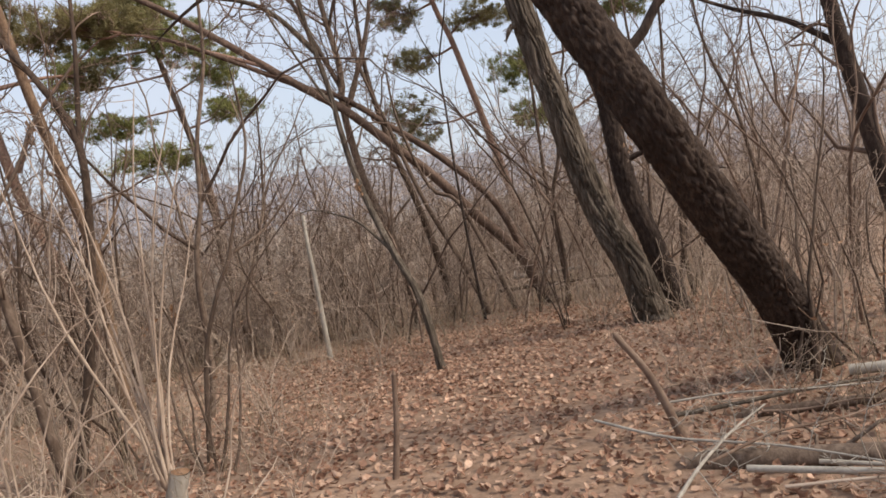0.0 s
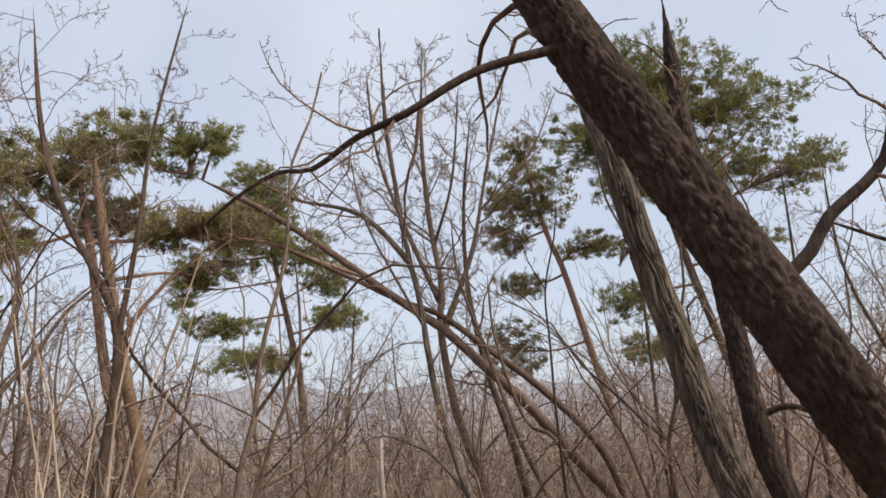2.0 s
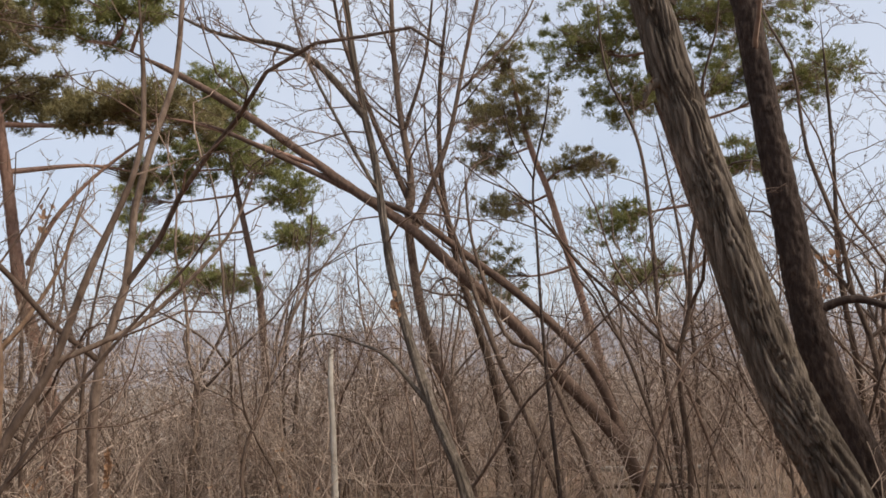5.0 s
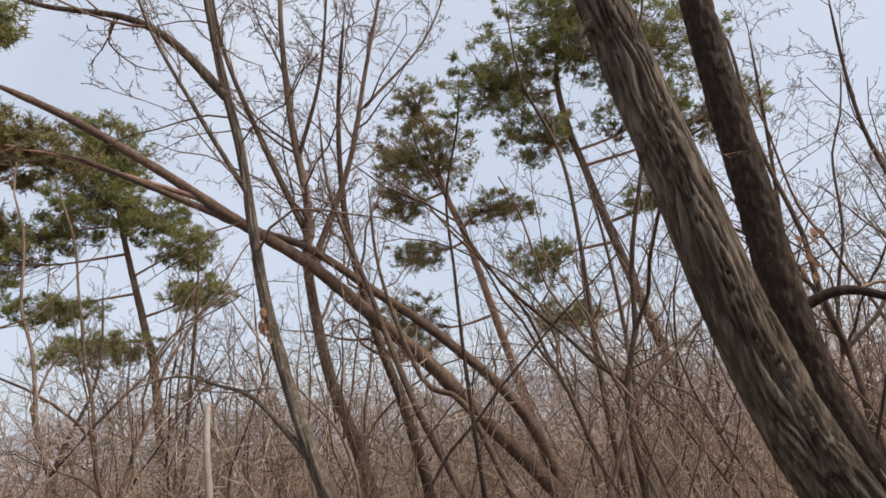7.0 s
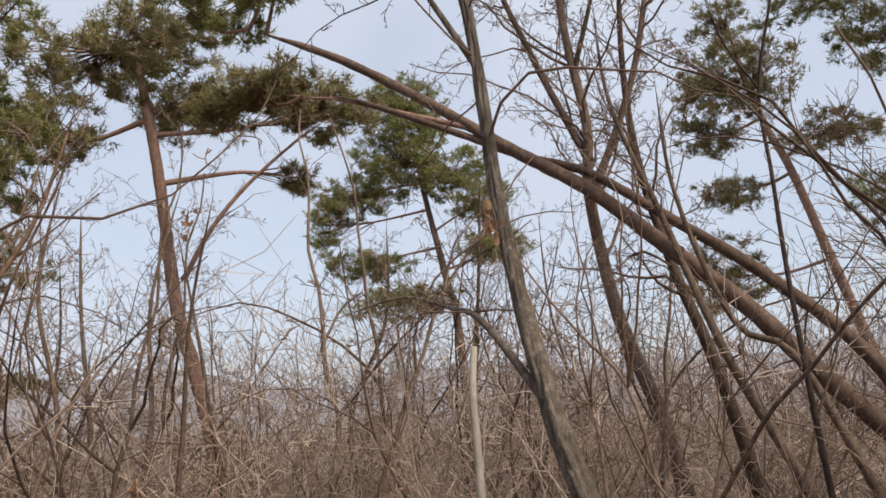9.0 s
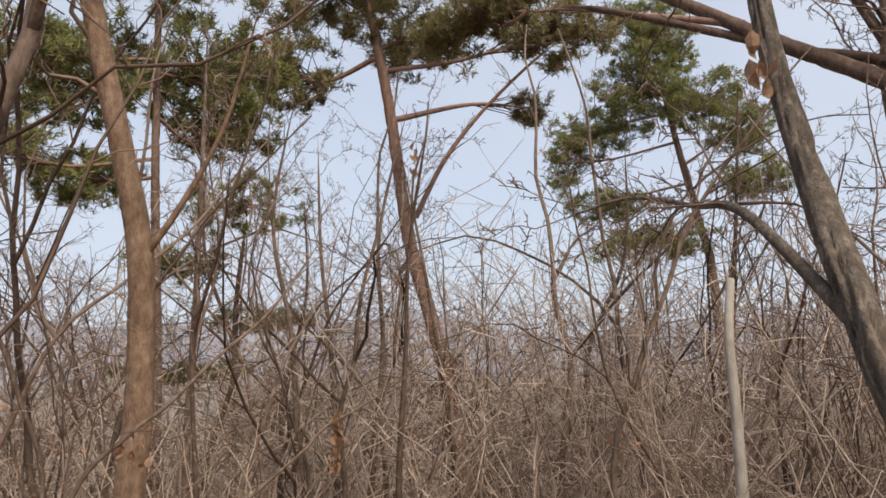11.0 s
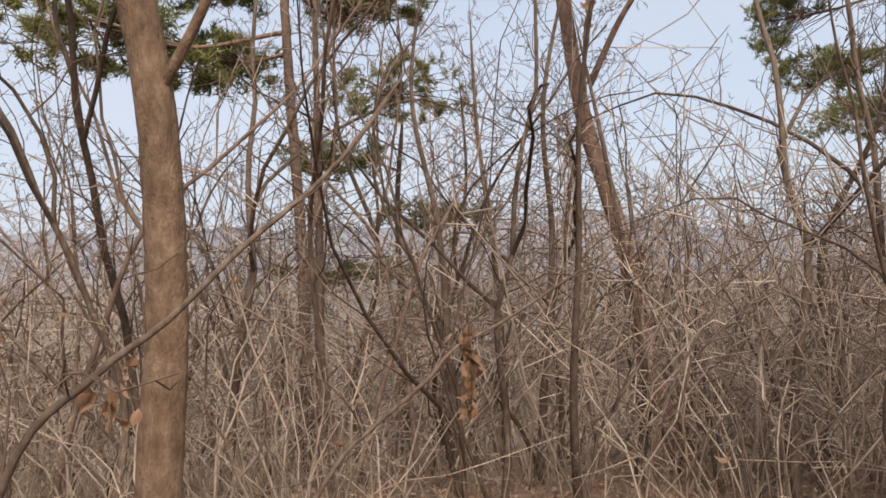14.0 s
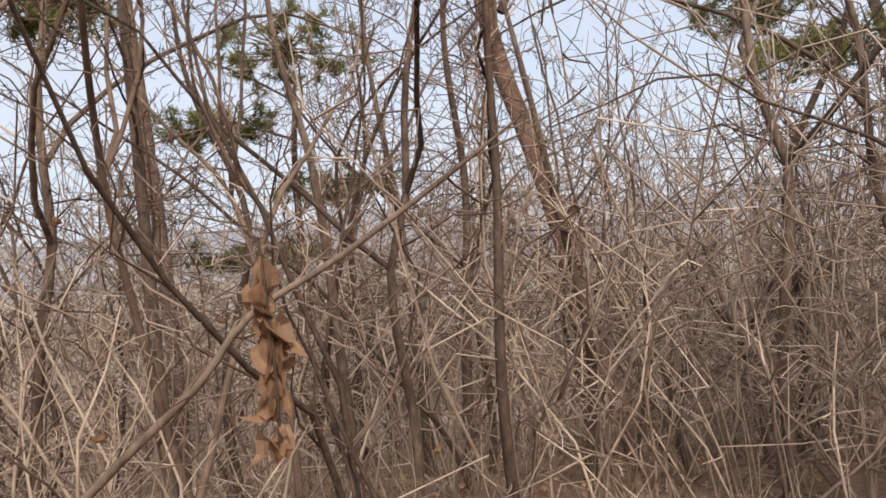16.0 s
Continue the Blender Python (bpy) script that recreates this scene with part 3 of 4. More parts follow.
# red pine past the bend, with its side limb
pine("pine_tree", "red-barked pine with a rising side limb",
     [(-8.0, 18.9, -3.3), (-8.9, 19.0, -2.3), (-9.5, 19.3, -1.1), (-9.85, 19.2, 0.15), (-10.1, 19.0, 1.25), (-10.25, 18.9, 2.3), (-10.45, 18.8, 3.8), (-10.6, 18.6, 5.2), (-10.9, 18.4, 7.0)],
     0.165, 0.09, [((-11.6, 18.2, 6.6), (1.6, 1.4, 0.6), 16), ((-12.4, 17.4, 5.0), (1.3, 1.2, 0.5), 13), ((-10.6, 19.6, 5.6), (1.0, 1.0, 0.4), 9), ((-8.2, 21.2, 5.6), (1.1, 0.9, 0.35), 11), ((-9.2, 21.4, 4.3), (0.25, 0.25, 0.2), 2),
                   ((-11.3, 19.6, 7.6), (1.3, 1.2, 0.5), 12)],
     44, mat=M_PINETOP, limbs=[([(-10.1, 19.1, 1.9), (-9.85, 19.6, 3.0), (-9.4, 20.1, 3.9), (-8.7, 20.7, 4.8), (-8.2, 21.1, 5.3)], 0.055)], needles=M_NEEDLEDRY, per=110, pad=0.45)
pine("pine_tree", "pine with dark green boughs deep in the thicket",
     [(-11.2, 14.8, -3.2), (-11.28, 14.8, -1.0), (-11.3, 14.75, 0.42), (-11.33, 14.67, 2.23), (-11.34, 14.63, 4.2), (-11.4, 14.6, 6.4)],
     0.1, 0.05, [((-12.6, 14.2, 4.1), (1.4, 1.3, 0.5), 13), ((-11.6, 15.6, 4.3), (1.3, 1.2, 0.45), 12), ((-12.8, 14.0, 2.4), (0.9, 0.9, 0.35), 7), ((-11.4, 14.6, 6.2), (1.6, 1.5, 0.6), 15), ((-12.2, 16.2, 3.5), (1.0, 0.9, 0.35), 8), ((-12.9, 12.9, 4.4), (1.5, 1.4, 0.5), 13), ((-12.4, 12.2, 2.7), (1.1, 1.0, 0.4), 8)],
     45, per=110, pad=0.45)
pine("pine_tree", "far green pine on the lower slope",
     [(-17, 19, -5), (-17, 19, -2), (-17.1, 19, 0.5), (-17, 19.2, 3.0)], 0.12, 0.05,
     [((-17.6, 20.2, 0.3), (1.2, 1.4, 0.2), 6), ((-16.8, 17.6, -1.0), (1.3, 1.4, 0.2), 6), ((-17, 19.0, 3.2), (1.4, 1.6, 0.5), 9), ((-17.2, 17.6, 1.6), (1.2, 1.3, 0.25), 6), ((-17.2, 20.4, -2.2), (1.1, 1.3, 0.2), 5)], 46, per=110, pad=0.45)

# smooth tan trunk close to the trail
bare_tree("young_tree", "smooth tan-barked young tree close to the trail",
          [(-4.2, 11.9, -2.4), (-4.3, 11.97, -1.5), (-4.34, 12.02, -0.8), (-4.34, 11.99, 0.05), (-4.42, 11.87, 0.75), (-4.48, 11.72, 1.43), (-4.6, 11.5, 2.6), (-4.7, 11.3, 4.0)],
          0.098, 0.055, M_TAN, [([(-4.35, 11.98, 0.0), (-4.15, 12.15, 0.35), (-3.95, 12.35, 0.9), (-3.8, 12.5, 1.7)], 0.025)], 51, 7, 32, 0.05, furrows(3.3, 30, 3.5, 0.006, True), ratio=0.3, first=0.5, depth=2)
# sloping bough with the hanging dry leaves
bare_tree("leaning_sapling", "thin brown sapling leaning low across the thicket",
          [(-4.8, 12.4, -2.4), (-4.57, 12.78, -1.72), (-4.44, 12.98, -1.47), (-4.3, 13.19, -1.26), (-4.22, 13.31, -1.1), (-4.1, 13.5, -0.98), (-3.94, 13.74, -0.8), (-3.8, 14.0, -0.6)],
          0.017, 0.005, M_BARK, (), 52, 7, 8, 0.06, None, ratio=0.35, first=0.3, depth=2)
bare_tree("leaning_sapling", "thin dark sapling arching beside the tan trunk",
          [(-3.75, 11.2, -2.1), (-3.66, 11.45, -1.3), (-3.62, 11.7, -0.99), (-3.62, 11.92, -0.83), (-3.6, 12.16, -0.6), (-3.56, 12.5, -0.3), (-3.6, 12.9, 0.2)],
          0.018, 0.006, M_BARK, (), 53, 6, 8, 0.06, None, ratio=0.3, first=0.3, depth=2)
bare_tree("leaning_sapling", "dark arching sapling with a long side shoot",
          [(-1.55, 8.5, -1.9), (-1.45, 8.6, -0.95), (-1.3, 8.71, -0.39), (-1.17, 8.82, -0.06), (-1.06, 8.9, 0.36), (-0.92, 9.0, 0.83), (-0.9, 9.02, 1.2), (-0.95, 9.0, 1.9)],
          0.026, 0.009, M_BARK, [([(-1.19, 8.82, -0.05), (-0.98, 8.95, 0.06), (-0.83, 9.06, 0.18), (-0.57, 9.21, 0.52), (-0.45, 9.3, 0.9)], 0.014)], 56, 8, 8, 0.06, None, ratio=0.3, first=0.35, depth=2, thin=0.0026)
# trees beside the start of the trail
bare_tree("bare_tree", "grey forked tree rising out of the brush",
          [(-2.9, 8.6, -2.0), (-2.6, 8.7, -0.8), (-2.42, 8.8, 0.4), (-2.4, 8.83, 1.2), (-2.7, 8.9, 1.75), (-3.1, 9.0, 2.3), (-3.5, 9.1, 3.2), (-3.7, 9.1, 4.5)],
          0.05, 0.018, M_BARK, [([(-2.38, 8.83, 1.2), (-2.3, 8.9, 2.0), (-2.25, 9.0, 3.0), (-2.0, 9.1, 4.3)], 0.025)], 54, 18, 10, 0.08, None, ratio=0.34, first=0.3, depth=3, thin=0.003, limb_twigs=13)
bare_tree("bare_tree", "brown creeper-clad trunk among the brush",
          [(5.6, 10.4, -1.9), (5.45, 10.4, -0.9), (5.3, 10.45, -0.1), (5.1, 10.5, 0.9), (4.95, 10.6, 1.9), (4.8, 10.7, 3.6)],
          0.12, 0.06, M_DARK, [([(5.1, 10.5, 1.1), (4.6, 10.7, 1.5), (4.1, 10.9, 1.75), (3.5, 11.1, 2.1)], 0.04)], 55, 12, 20, 0.06, furrows(5.5, 26, 5, 0.01, True), ratio=0.3, first=0.25, depth=3)
# slim trunks behind the bend
for k, (x, y, r, lean, high) in enumerate(((-7.6, 15.2, 0.05, -0.5, 6.0), (-8.6, 16.9, 0.06, 0.6, 6.5), (-9.8, 17.2, 0.07, -0.6, 7.0), (-7.9, 13.9, 0.06, 0.3, 6.5), (-9.2, 14.8, 0.05, -0.3, 6.0),
                                           (-6.2, 15.6, 0.04, 0.4, 5.0), (-7.0, 17.0, 0.05, -0.7, 5.5), (-12.6, 17.8, 0.07, 0.5, 7.0), (-6.6, 19.5, 0.06, 0.7, 6.0), (3.9, 16.4, 0.05, -0.3, 7.0),
                                           (4.6, 17.6, 0.06, 0.2, 7.5), (5.6, 15.4, 0.05, -0.5, 6.5), (-5.2, 21.0, 0.07, 0.4, 7.0), (-3.8, 23.0, 0.06, -0.4, 6.5), (3.2, 20.5, 0.06, -0.4, 7.5), (-7.4, 25.5, 0.07, 0.3, 7))):
    g = soil(x, y)
    rr = np.random.default_rng(600 + k)
    j = rr.normal(0, 0.12, 8)
    bare_tree("sapling", "slim grey-brown leafless tree in the thicket",
              [(x, y, g - 0.1), (x + lean * 0.1 + j[0], y + j[1], g + high * 0.2), (x + lean * 0.4 + j[2], y + j[3], g + high * 0.45), (x + lean * 0.9 + j[4], y + j[5], g + high * 0.7), (x + lean * 1.3 + j[6], y + j[7], g + high)],
              r, 0.012, M_BARK, (), 70 + k, 15, 8, 0.2, None, ratio=0.33, first=0.25, depth=3, group="slim trees", up=0.5)


# ---------------------------------------------------------------- thicket
def shrub(seed, stems, high, twigs, mat, lean=0.35, leaves=0):
    """One many-stemmed leafless bush about its own foot."""
    rng = np.random.default_rng(seed)
    bush = thing("shrub", (0, 0, -60), "leafless tan many-stemmed bush in the thicket", "shrub", "thicket bushes")
    fine = Skin()
    tips = []
    for k in range(stems):
        a = rng.uniform(0, 2 * np.pi)
        way = np.array([math.cos(a) * lean, math.sin(a) * lean, 1.0]) * np.array([rng.random(), rng.random(), 1])
        foot = np.array([math.cos(a), math.sin(a), 0]) * rng.uniform(0.02, 0.3) + np.array([0, 0, -0.1])
        length = high * rng.uniform(0.6, 1.1)
        line = shoot(rng, foot, way, length, 0.6, 0.3, 8)
        r = rng.uniform(0.006, 0.014) * high / 2.2
        woody = Skin()
        woody.tube(line, np.linspace(r, 0.003, 9), 5)
        part("stem", woody, mat, bush)
        grow(rng, fine, line, r, 2, twigs, 0.3, 0.6, 0.5, 0.15, 3, 0.0027, 0.55)
        tips += [line[i] for i in range(3, 9)]
    part("brushwood", fine, M_TWIG if mat is M_BARK else mat, bush, kind="stuff")
    if leaves:
        dry = Skin()
        pick = rng.integers(0, len(tips), leaves)
        at = np.array([tips[i] for i in pick]) + rng.normal(0, 0.12, (leaves, 3))
        leaf_blades(rng, dry, at, rng.normal(0, 1, (leaves, 3)), 0.06, 0.9)
        part("foliage", dry, M_DRY, bush, "a few curled brown leaves", smooth=False, kind="stuff")
    return bush


KINDS = [shrub(201, 6, 2.2, 8, M_SHRUB), shrub(202, 8, 1.8, 6, M_SHRUB), shrub(203, 5, 3.0, 9, M_SHRUB), shrub(204, 5, 3.8, 9, M_BARK, 0.35),
         shrub(205, 6, 2.6, 8, M_SHRUB, 0.5, 14), shrub(206, 4, 4.6, 10, M_BARK, 0.3), shrub(207, 7, 1.3, 5, M_SHRUB, 0.6)]


def in_clearing(x, y):
    """The leafy opening at the start of the trail."""
    return -0.6 < x < 3.2 and 1 < y < 13.0


rng = np.random.default_rng(77)
placed = 0
tries = 0
SPOTS = []
CLOSE = [(-1.3, 5.6), (-1.7, 6.3), (-2.5, 7.0), (-1.4, 8.2), (-2.2, 8.4), (-3.3, 7.8), (-2.3, 9.8), (-3.4, 10.3), (-1.7, 10.2), (-1.3, 9.2), (-1.0, 13.2), (3.9, 10.4), (4.4, 9.6), (4.9, 8.6),
         (3.5, 11.2), (4.4, 12.0), (-5.3, 13.2), (-3.3, 14.9), (-5.6, 12.3), (-2.6, 14.9), (-6.2, 13.1), (-3.0, 16.2), (-6.6, 14.8)]
while placed < 165 and tries < 20000:
    tries += 1
    x, y = CLOSE[placed] if placed < len(CLOSE) else (rng.uniform(-17, 9), rng.uniform(3.5, 27))
    gap = lane_gap(x, y)
    if placed >= len(CLOSE) and (gap < 1.15 or in_clearing(x, y)):
        continue
    if placed >= len(CLOSE) and -7.5 < x < -3 and 13 < y < 17 and rng.random() < 0.6:
        continue
    if (y < 8 and x < -7) or (x < -8 and rng.random() < 0.55):
        continue
    dist = gap
    if placed >= len(CLOSE) and rng.random() > (0.35 if dist < 2.0 else 0.8 if dist < 9 else 0.5):
        continue
    if placed >= len(CLOSE) and any((x - a) ** 2 + (y - b) ** 2 < 0.3 for a, b in SPOTS):
        continue
    SPOTS.append((x, y))
    if gap < 2.0:
        k = (1, 6, 0, 6)[rng.integers(4)]
    else:
        k = int(rng.choice(7, p=[0.2, 0.15, 0.2, 0.13, 0.14, 0.08, 0.1]))
    s = rng.uniform(0.8, 1.15)
    m = Matrix.Translation((x, y, soil(x, y))) @ Matrix.Rotation(rng.uniform(0, 6.28), 4, 'Z') @ Matrix.Diagonal((s, s, s * rng.uniform(0.9, 1.1), 1))
    if placed < len(KINDS):
        KINDS[placed].matrix_basis = m
    else:
        copy_thing(KINDS[k], m)
    placed += 1

# low regrowth along the edges of the leafy opening
for x, y, s in ((-0.25, 7.2, 0.6), (-0.5, 8.2, 0.7), (2.75, 7.8, 0.6), (2.9, 9.4, 0.75), (2.6, 10.7, 0.7), (-0.5, 9.7, 0.7), (3.3, 8.2, 0.8), (-0.6, 6.0, 0.6)):
    copy_thing(KINDS[6], Matrix.Translation((x, y, soil(x, y))) @ Matrix.Rotation(x * 5 + y, 4, 'Z') @ Matrix.Diagonal((s, s, s, 1)))


def young_tree(seed, high, r, mat):
    """A thin crooked young tree about its own foot."""
    rng = np.random.default_rng(seed)
    tree = thing("sapling", (0, 0, -60), "thin crooked leafless young tree in the thicket", "tree", "thicket saplings")
    stem, fine = Skin(), Skin()
    line = shoot(rng, (0, 0, -0.1), (rng.normal(0, 0.14), rng.normal(0, 0.14), 1), high, 0.6, 0.4, 12)
    line = smooth_line(line, 0.2)
    stem.tube(line, np.linspace(r, r * 0.25, len(line)), 7)
    part("trunk", stem, mat, tree)
    for k in range(2):
        i = int(len(line) * rng.uniform(0.25, 0.5))
        fork, a = Skin(), rng.uniform(0, 6.28)
        ll = shoot(rng, line[i], (math.cos(a) * 0.6, math.sin(a) * 0.6, 1), high * 0.55, 0.7, 0.35, 9)
        fork.tube(ll, np.linspace(r * 0.55, r * 0.15, 10), 6)
        part("limb", fork, mat, tree)
        grow(rng, fine, ll, r * 0.5, 2, 9, 0.35, 0.8, 0.35, 0.2)
    grow(rng, fine, line[:: max(1, len(line) // 14)], r * 0.6, 3, 10, 0.3, 0.75, 0.45, 0.22)
    part("crown", fine, M_TWIG, tree, kind="stuff")
    return tree


SAPLINGS = [young_tree(301, 5.2, 0.028, M_BARK), young_tree(302, 6.2, 0.036, M_BARK), young_tree(303, 4.4, 0.024, M_BARK), young_tree(304, 7.0, 0.045, M_BARK), young_tree(305, 5.6, 0.03, M_TWIG)]
rng = np.random.default_rng(78)
grown, tries = 0, 0
BESIDE = [(4.0, 17.6), (4.7, 16.6), (3.4, 15.6), (5.2, 18.4), (3.0, 17.2), (5.8, 16.8), (4.3, 14.9), (5.2, 15.6), (3.6, 19.2), (6.2, 19.2), (-5.4, 10.5), (-6.4, 11.4), (-7.4, 10.8), (-7.2, 12.3), (-8.9, 11.6), (-8.3, 13.0),
          (-10.4, 12.1), (-6.4, 18.6), (-7.2, 20.4), (-6.0, 20.6), (-8.2, 21.4), (-4.4, 19.6), (-3.2, 18.2), (-5.2, 21.4), (-2.6, 20.4), (-3.0, 9.0), (-2.1, 7.5), (-2.6, 10.9), (-9.6, 13.2), (4.9, 10.2), (4.2, 11.4), (5.6, 12.4), (-0.8, 15.6), (-1.6, 17.0), (1.4, 15.2), (2.2, 16.4),
          (-6.6, 13.6), (-7.4, 14.6), (-8.4, 15.6), (-5.4, 17.4), (-9.0, 17.8), (-7.2, 17.8), (-10.2, 16.2), (-10.6, 14.0), (-5.0, 18.8), (-4.2, 17.0), (-8.8, 12.4), (-9.6, 19.6), (-6.2, 11.9), (-7.6, 11.6), (-9.4, 12.6), (-6.8, 15.2), (-7.8, 16.4), (-8.8, 18.6), (-6.4, 17.6), (-10.8, 18.4), (-9.9, 11.2), (-8.2, 19.6), (-11.0, 11.8),
          (-3.4, 19.2)]
while grown < 112 and tries < 20000:
    tries += 1
    x, y = BESIDE[grown] if grown < len(BESIDE) else (rng.uniform(-16, 8), rng.uniform(4.5, 27))
    gap = lane_gap(x, y)
    if grown >= len(BESIDE) and (gap < 3.2 or in_clearing(x, y) or (y < 8 and x < -6) or (gap < 4.5 and rng.random() < 0.6)):
        continue
    if grown >= len(BESIDE) and any((x - a) ** 2 + (y - b) ** 2 < 0.25 for a, b in SPOTS):
        continue
    SPOTS.append((x, y))
    s = rng.uniform(0.8, 1.15)
    m = Matrix.Translation((x, y, soil(x, y))) @ Matrix.Rotation(rng.uniform(0, 6.28), 4, 'Z') @ Matrix.Diagonal((s, s, s, 1))
    if grown < len(SAPLINGS):
        SAPLINGS[grown].matrix_basis = m
    else:
        copy_thing(SAPLINGS[int(rng.integers(5))], m)
    grown += 1


def far_thicket():
    """The mass of stems on the slope beyond, too many to count."""
    rng = np.random.default_rng(88)
    skin = Skin()

    def stem(x, y, h, r, twigs, fine, spread):
        way = np.array([rng.normal(0, 0.2), rng.normal(0, 0.2), 1])
        line = shoot(rng, (x, y, soil(x, y) - 0.1), way, h, 0.6, 0.15, 5)
        skin.tube(line, np.linspace(r, 0.005, 6), 3)
        for j in range(twigs):
            f = rng.uniform(0.8, 4.99)
            i = int(f)
            at = line[i] + (line[i + 1] - line[i]) * (f - i)
            tw = shoot(rng, at, rng.normal(0, 0.8, 3) + np.array([0, 0, 0.7]), h * rng.uniform(0.4, 1.0) * spread, 0.7, 0.2, 2)
            skin.tube(tw, np.array([1.0, 0.75, 0.5]) * fine, 3)

    for k in range(3500):
        a = rng.uniform(-0.62, 0.72) if rng.random() < 0.72 else rng.uniform(0.72, 1.75)
        d = 9 + 34 * rng.random() ** 1.4
        x, y = -math.sin(a) * d, 9 + math.cos(a) * d
        if lane_gap(x, y) < 4.5 or (a < 0.12 and d < 20 and rng.random() < 0.55):
            continue
        h = rng.uniform(1.8, 4.4) + (0 if d < 13 else rng.uniform(0.2, 2.4))
        stem(x, y, h, rng.uniform(0.006, 0.02) * (1 if d < 22 else 1.5), 9, 0.008 if d < 22 else 0.011, 0.34)
    # taller bare woods behind
    for k in range(620):
        a = rng.uniform(-0.66, 1.75)
        d = 20 + 40 * rng.random()
        x, y = -math.sin(a) * d, 9 + math.cos(a) * d
        stem(x, y, rng.uniform(5.0, 9.5), rng.uniform(0.03, 0.075), 34, 0.013, 0.3)
    for k in range(190):
        a, d = rng.uniform(0.75, 1.75), 13 + 20 * rng.random()
        stem(-math.sin(a) * d, 10 + math.cos(a) * d, rng.uniform(4.5, 8.0), rng.uniform(0.02, 0.05), 30, 0.009, 0.3)
    tagged(new("thicket", skin.mesh("thicket", M_BRUSH)), "dense leafless brush covering the lower slope", "brush", kind="stuff")


far_thicket()


# ---------------------------------------------------------------- leaf litter, grass and deadwood
def litter():
    rng = np.random.default_rng(5)
    skin = Skin()
    n = 30000
    pts, ups = [], []
    while len(pts) < n:
        if rng.random() < 0.75:
            x, y = rng.uniform(-2.5, 5.2), rng.uniform(2.5, 16)
        else:
            x, y = rng.uniform(-11, 2.0), rng.uniform(10, 21)
        x, y = x + rng.normal(0, 0.9), y + rng.normal(0, 0.9)
        pts.append((x, y, soil(x, y) + rng.uniform(0.005, 0.04)))
        ups.append((rng.normal(0, 0.45), rng.normal(0, 0.45), 1))
    leaf_blades(rng, skin, np.array(pts), np.array(ups), 0.064, 0.5)
    tagged(new("leaf_litter", skin.mesh("leaf_litter", M_LEAF, smooth=False)), "curled reddish-brown oak leaves covering the ground", "leaf litter", kind="stuff")


litter()


def single_leaves():
    """Larger whole leaves lying loose on top, each one by itself."""
    rng = np.random.default_rng(15)
    shapes = []
    for k in range(8):
        one = Skin()
        leaf_blades(rng, one, np.zeros((1, 3)), np.array([[rng.normal(0, 0.3), rng.normal(0, 0.3), 1.0]]), 0.08, 0.7)
        shapes.append(one.mesh("leaf", M_DRYLITTER, smooth=False))
    ground = bpy.data.objects["ground"]
    for k in range(290):
        x, y = rng.uniform(-0.4, 3.3), 4.3 + 6.5 * rng.random() ** 1.5
        ob = new("leaf", shapes[k % 8])
        ob.parent = ground
        ob.matrix_basis = pose(x, y, soil(x, y) + 0.035, rng.normal(0, 14), rng.normal(0, 14), rng.uniform(0, 360))


single_leaves()


def grass():
    rng = np.random.default_rng(6)
    n = 9000
    p = np.stack([rng.uniform(-12, 6, n), rng.uniform(4, 24, n)], -1)
    keep = np.array([lane_gap(x, y) > 0.8 and not in_clearing(x, y) for x, y in p])
    p = p[keep]
    z = np.array([soil(x, y) for x, y in p])
    base = np.c_[p, z]
    way = np.c_[rng.normal(0, 0.4, (len(p), 2)), np.ones(len(p))]
    h = rng.uniform(0.3, 0.9, len(p))[:, None]
    side = np.c_[rng.normal(0, 1, (len(p), 2)), np.zeros(len(p))]
    side *= 0.003 / np.linalg.norm(side, axis=1)[:, None]
    mid = base + way * h * 0.55
    tip = base + way * h + np.c_[rng.normal(0, 0.15, (len(p), 2)), np.zeros(len(p))] - np.array([0, 0, 0.05])
    v = np.stack([base - side, base + side, mid + side * 0.8, mid - side * 0.8, tip], 1).reshape(-1, 3)
    f = (np.arange(len(p))[:, None, None] * 5 + np.array([[0, 1, 2], [0, 2, 3], [3, 2, 4]])).reshape(-1, 3)
    skin = Skin()
    skin.add(v, f)
    tagged(new("dry_grass", skin.mesh("dry_grass", M_GRASS, smooth=False)), "thin straw-coloured dry grass under the brush", "grass", kind="stuff")


grass()


def fallen(name, label, a, b, r0, r1, mat, seed, twigs=0, lift=0.0, category="log"):
    rng = np.random.default_rng(seed)
    za, zb = soil(a[0], a[1]) + r0 * 0.7 + lift, soil(b[0], b[1]) + r1 * 0.7 + lift
    p0, p1 = np.array([*a, za]), np.array([*b, zb])
    pts = [p0 + (p1 - p0) * f + np.r_[rng.normal(0, 0.04, 2), rng.normal(0, 0.008)] for f in (0, 0.3, 0.65, 1)]
    log = thing(name, tuple(p0), label, category)
    skin, line, rad = trunk_skin(pts, r0, r1, 16 if r0 > 0.05 else 8, 0.05, furrows(seed, 30, 3, r0 * 0.08) if r0 > 0.04 else None, 0)
    ends = Skin()
    for c, r in ((line[0], rad[0]), (line[-1], rad[-1])):
        skin.tube(np.array([c, c + 0.001 * unit(line[1] - line[0])]), [r, 0.0005], 16 if r0 > 0.05 else 8)
    part("stem", skin, mat, log, "", tuple(p0))
    if twigs:
        fine = Skin()
        grow(rng, fine, line[::4], r0 * 0.6, 2, twigs, 0.4, 0.9, 0.3, 0.2, 4, 0.003)
        part("brushwood", fine, mat, log, "", tuple(p0), kind="stuff")
    return log


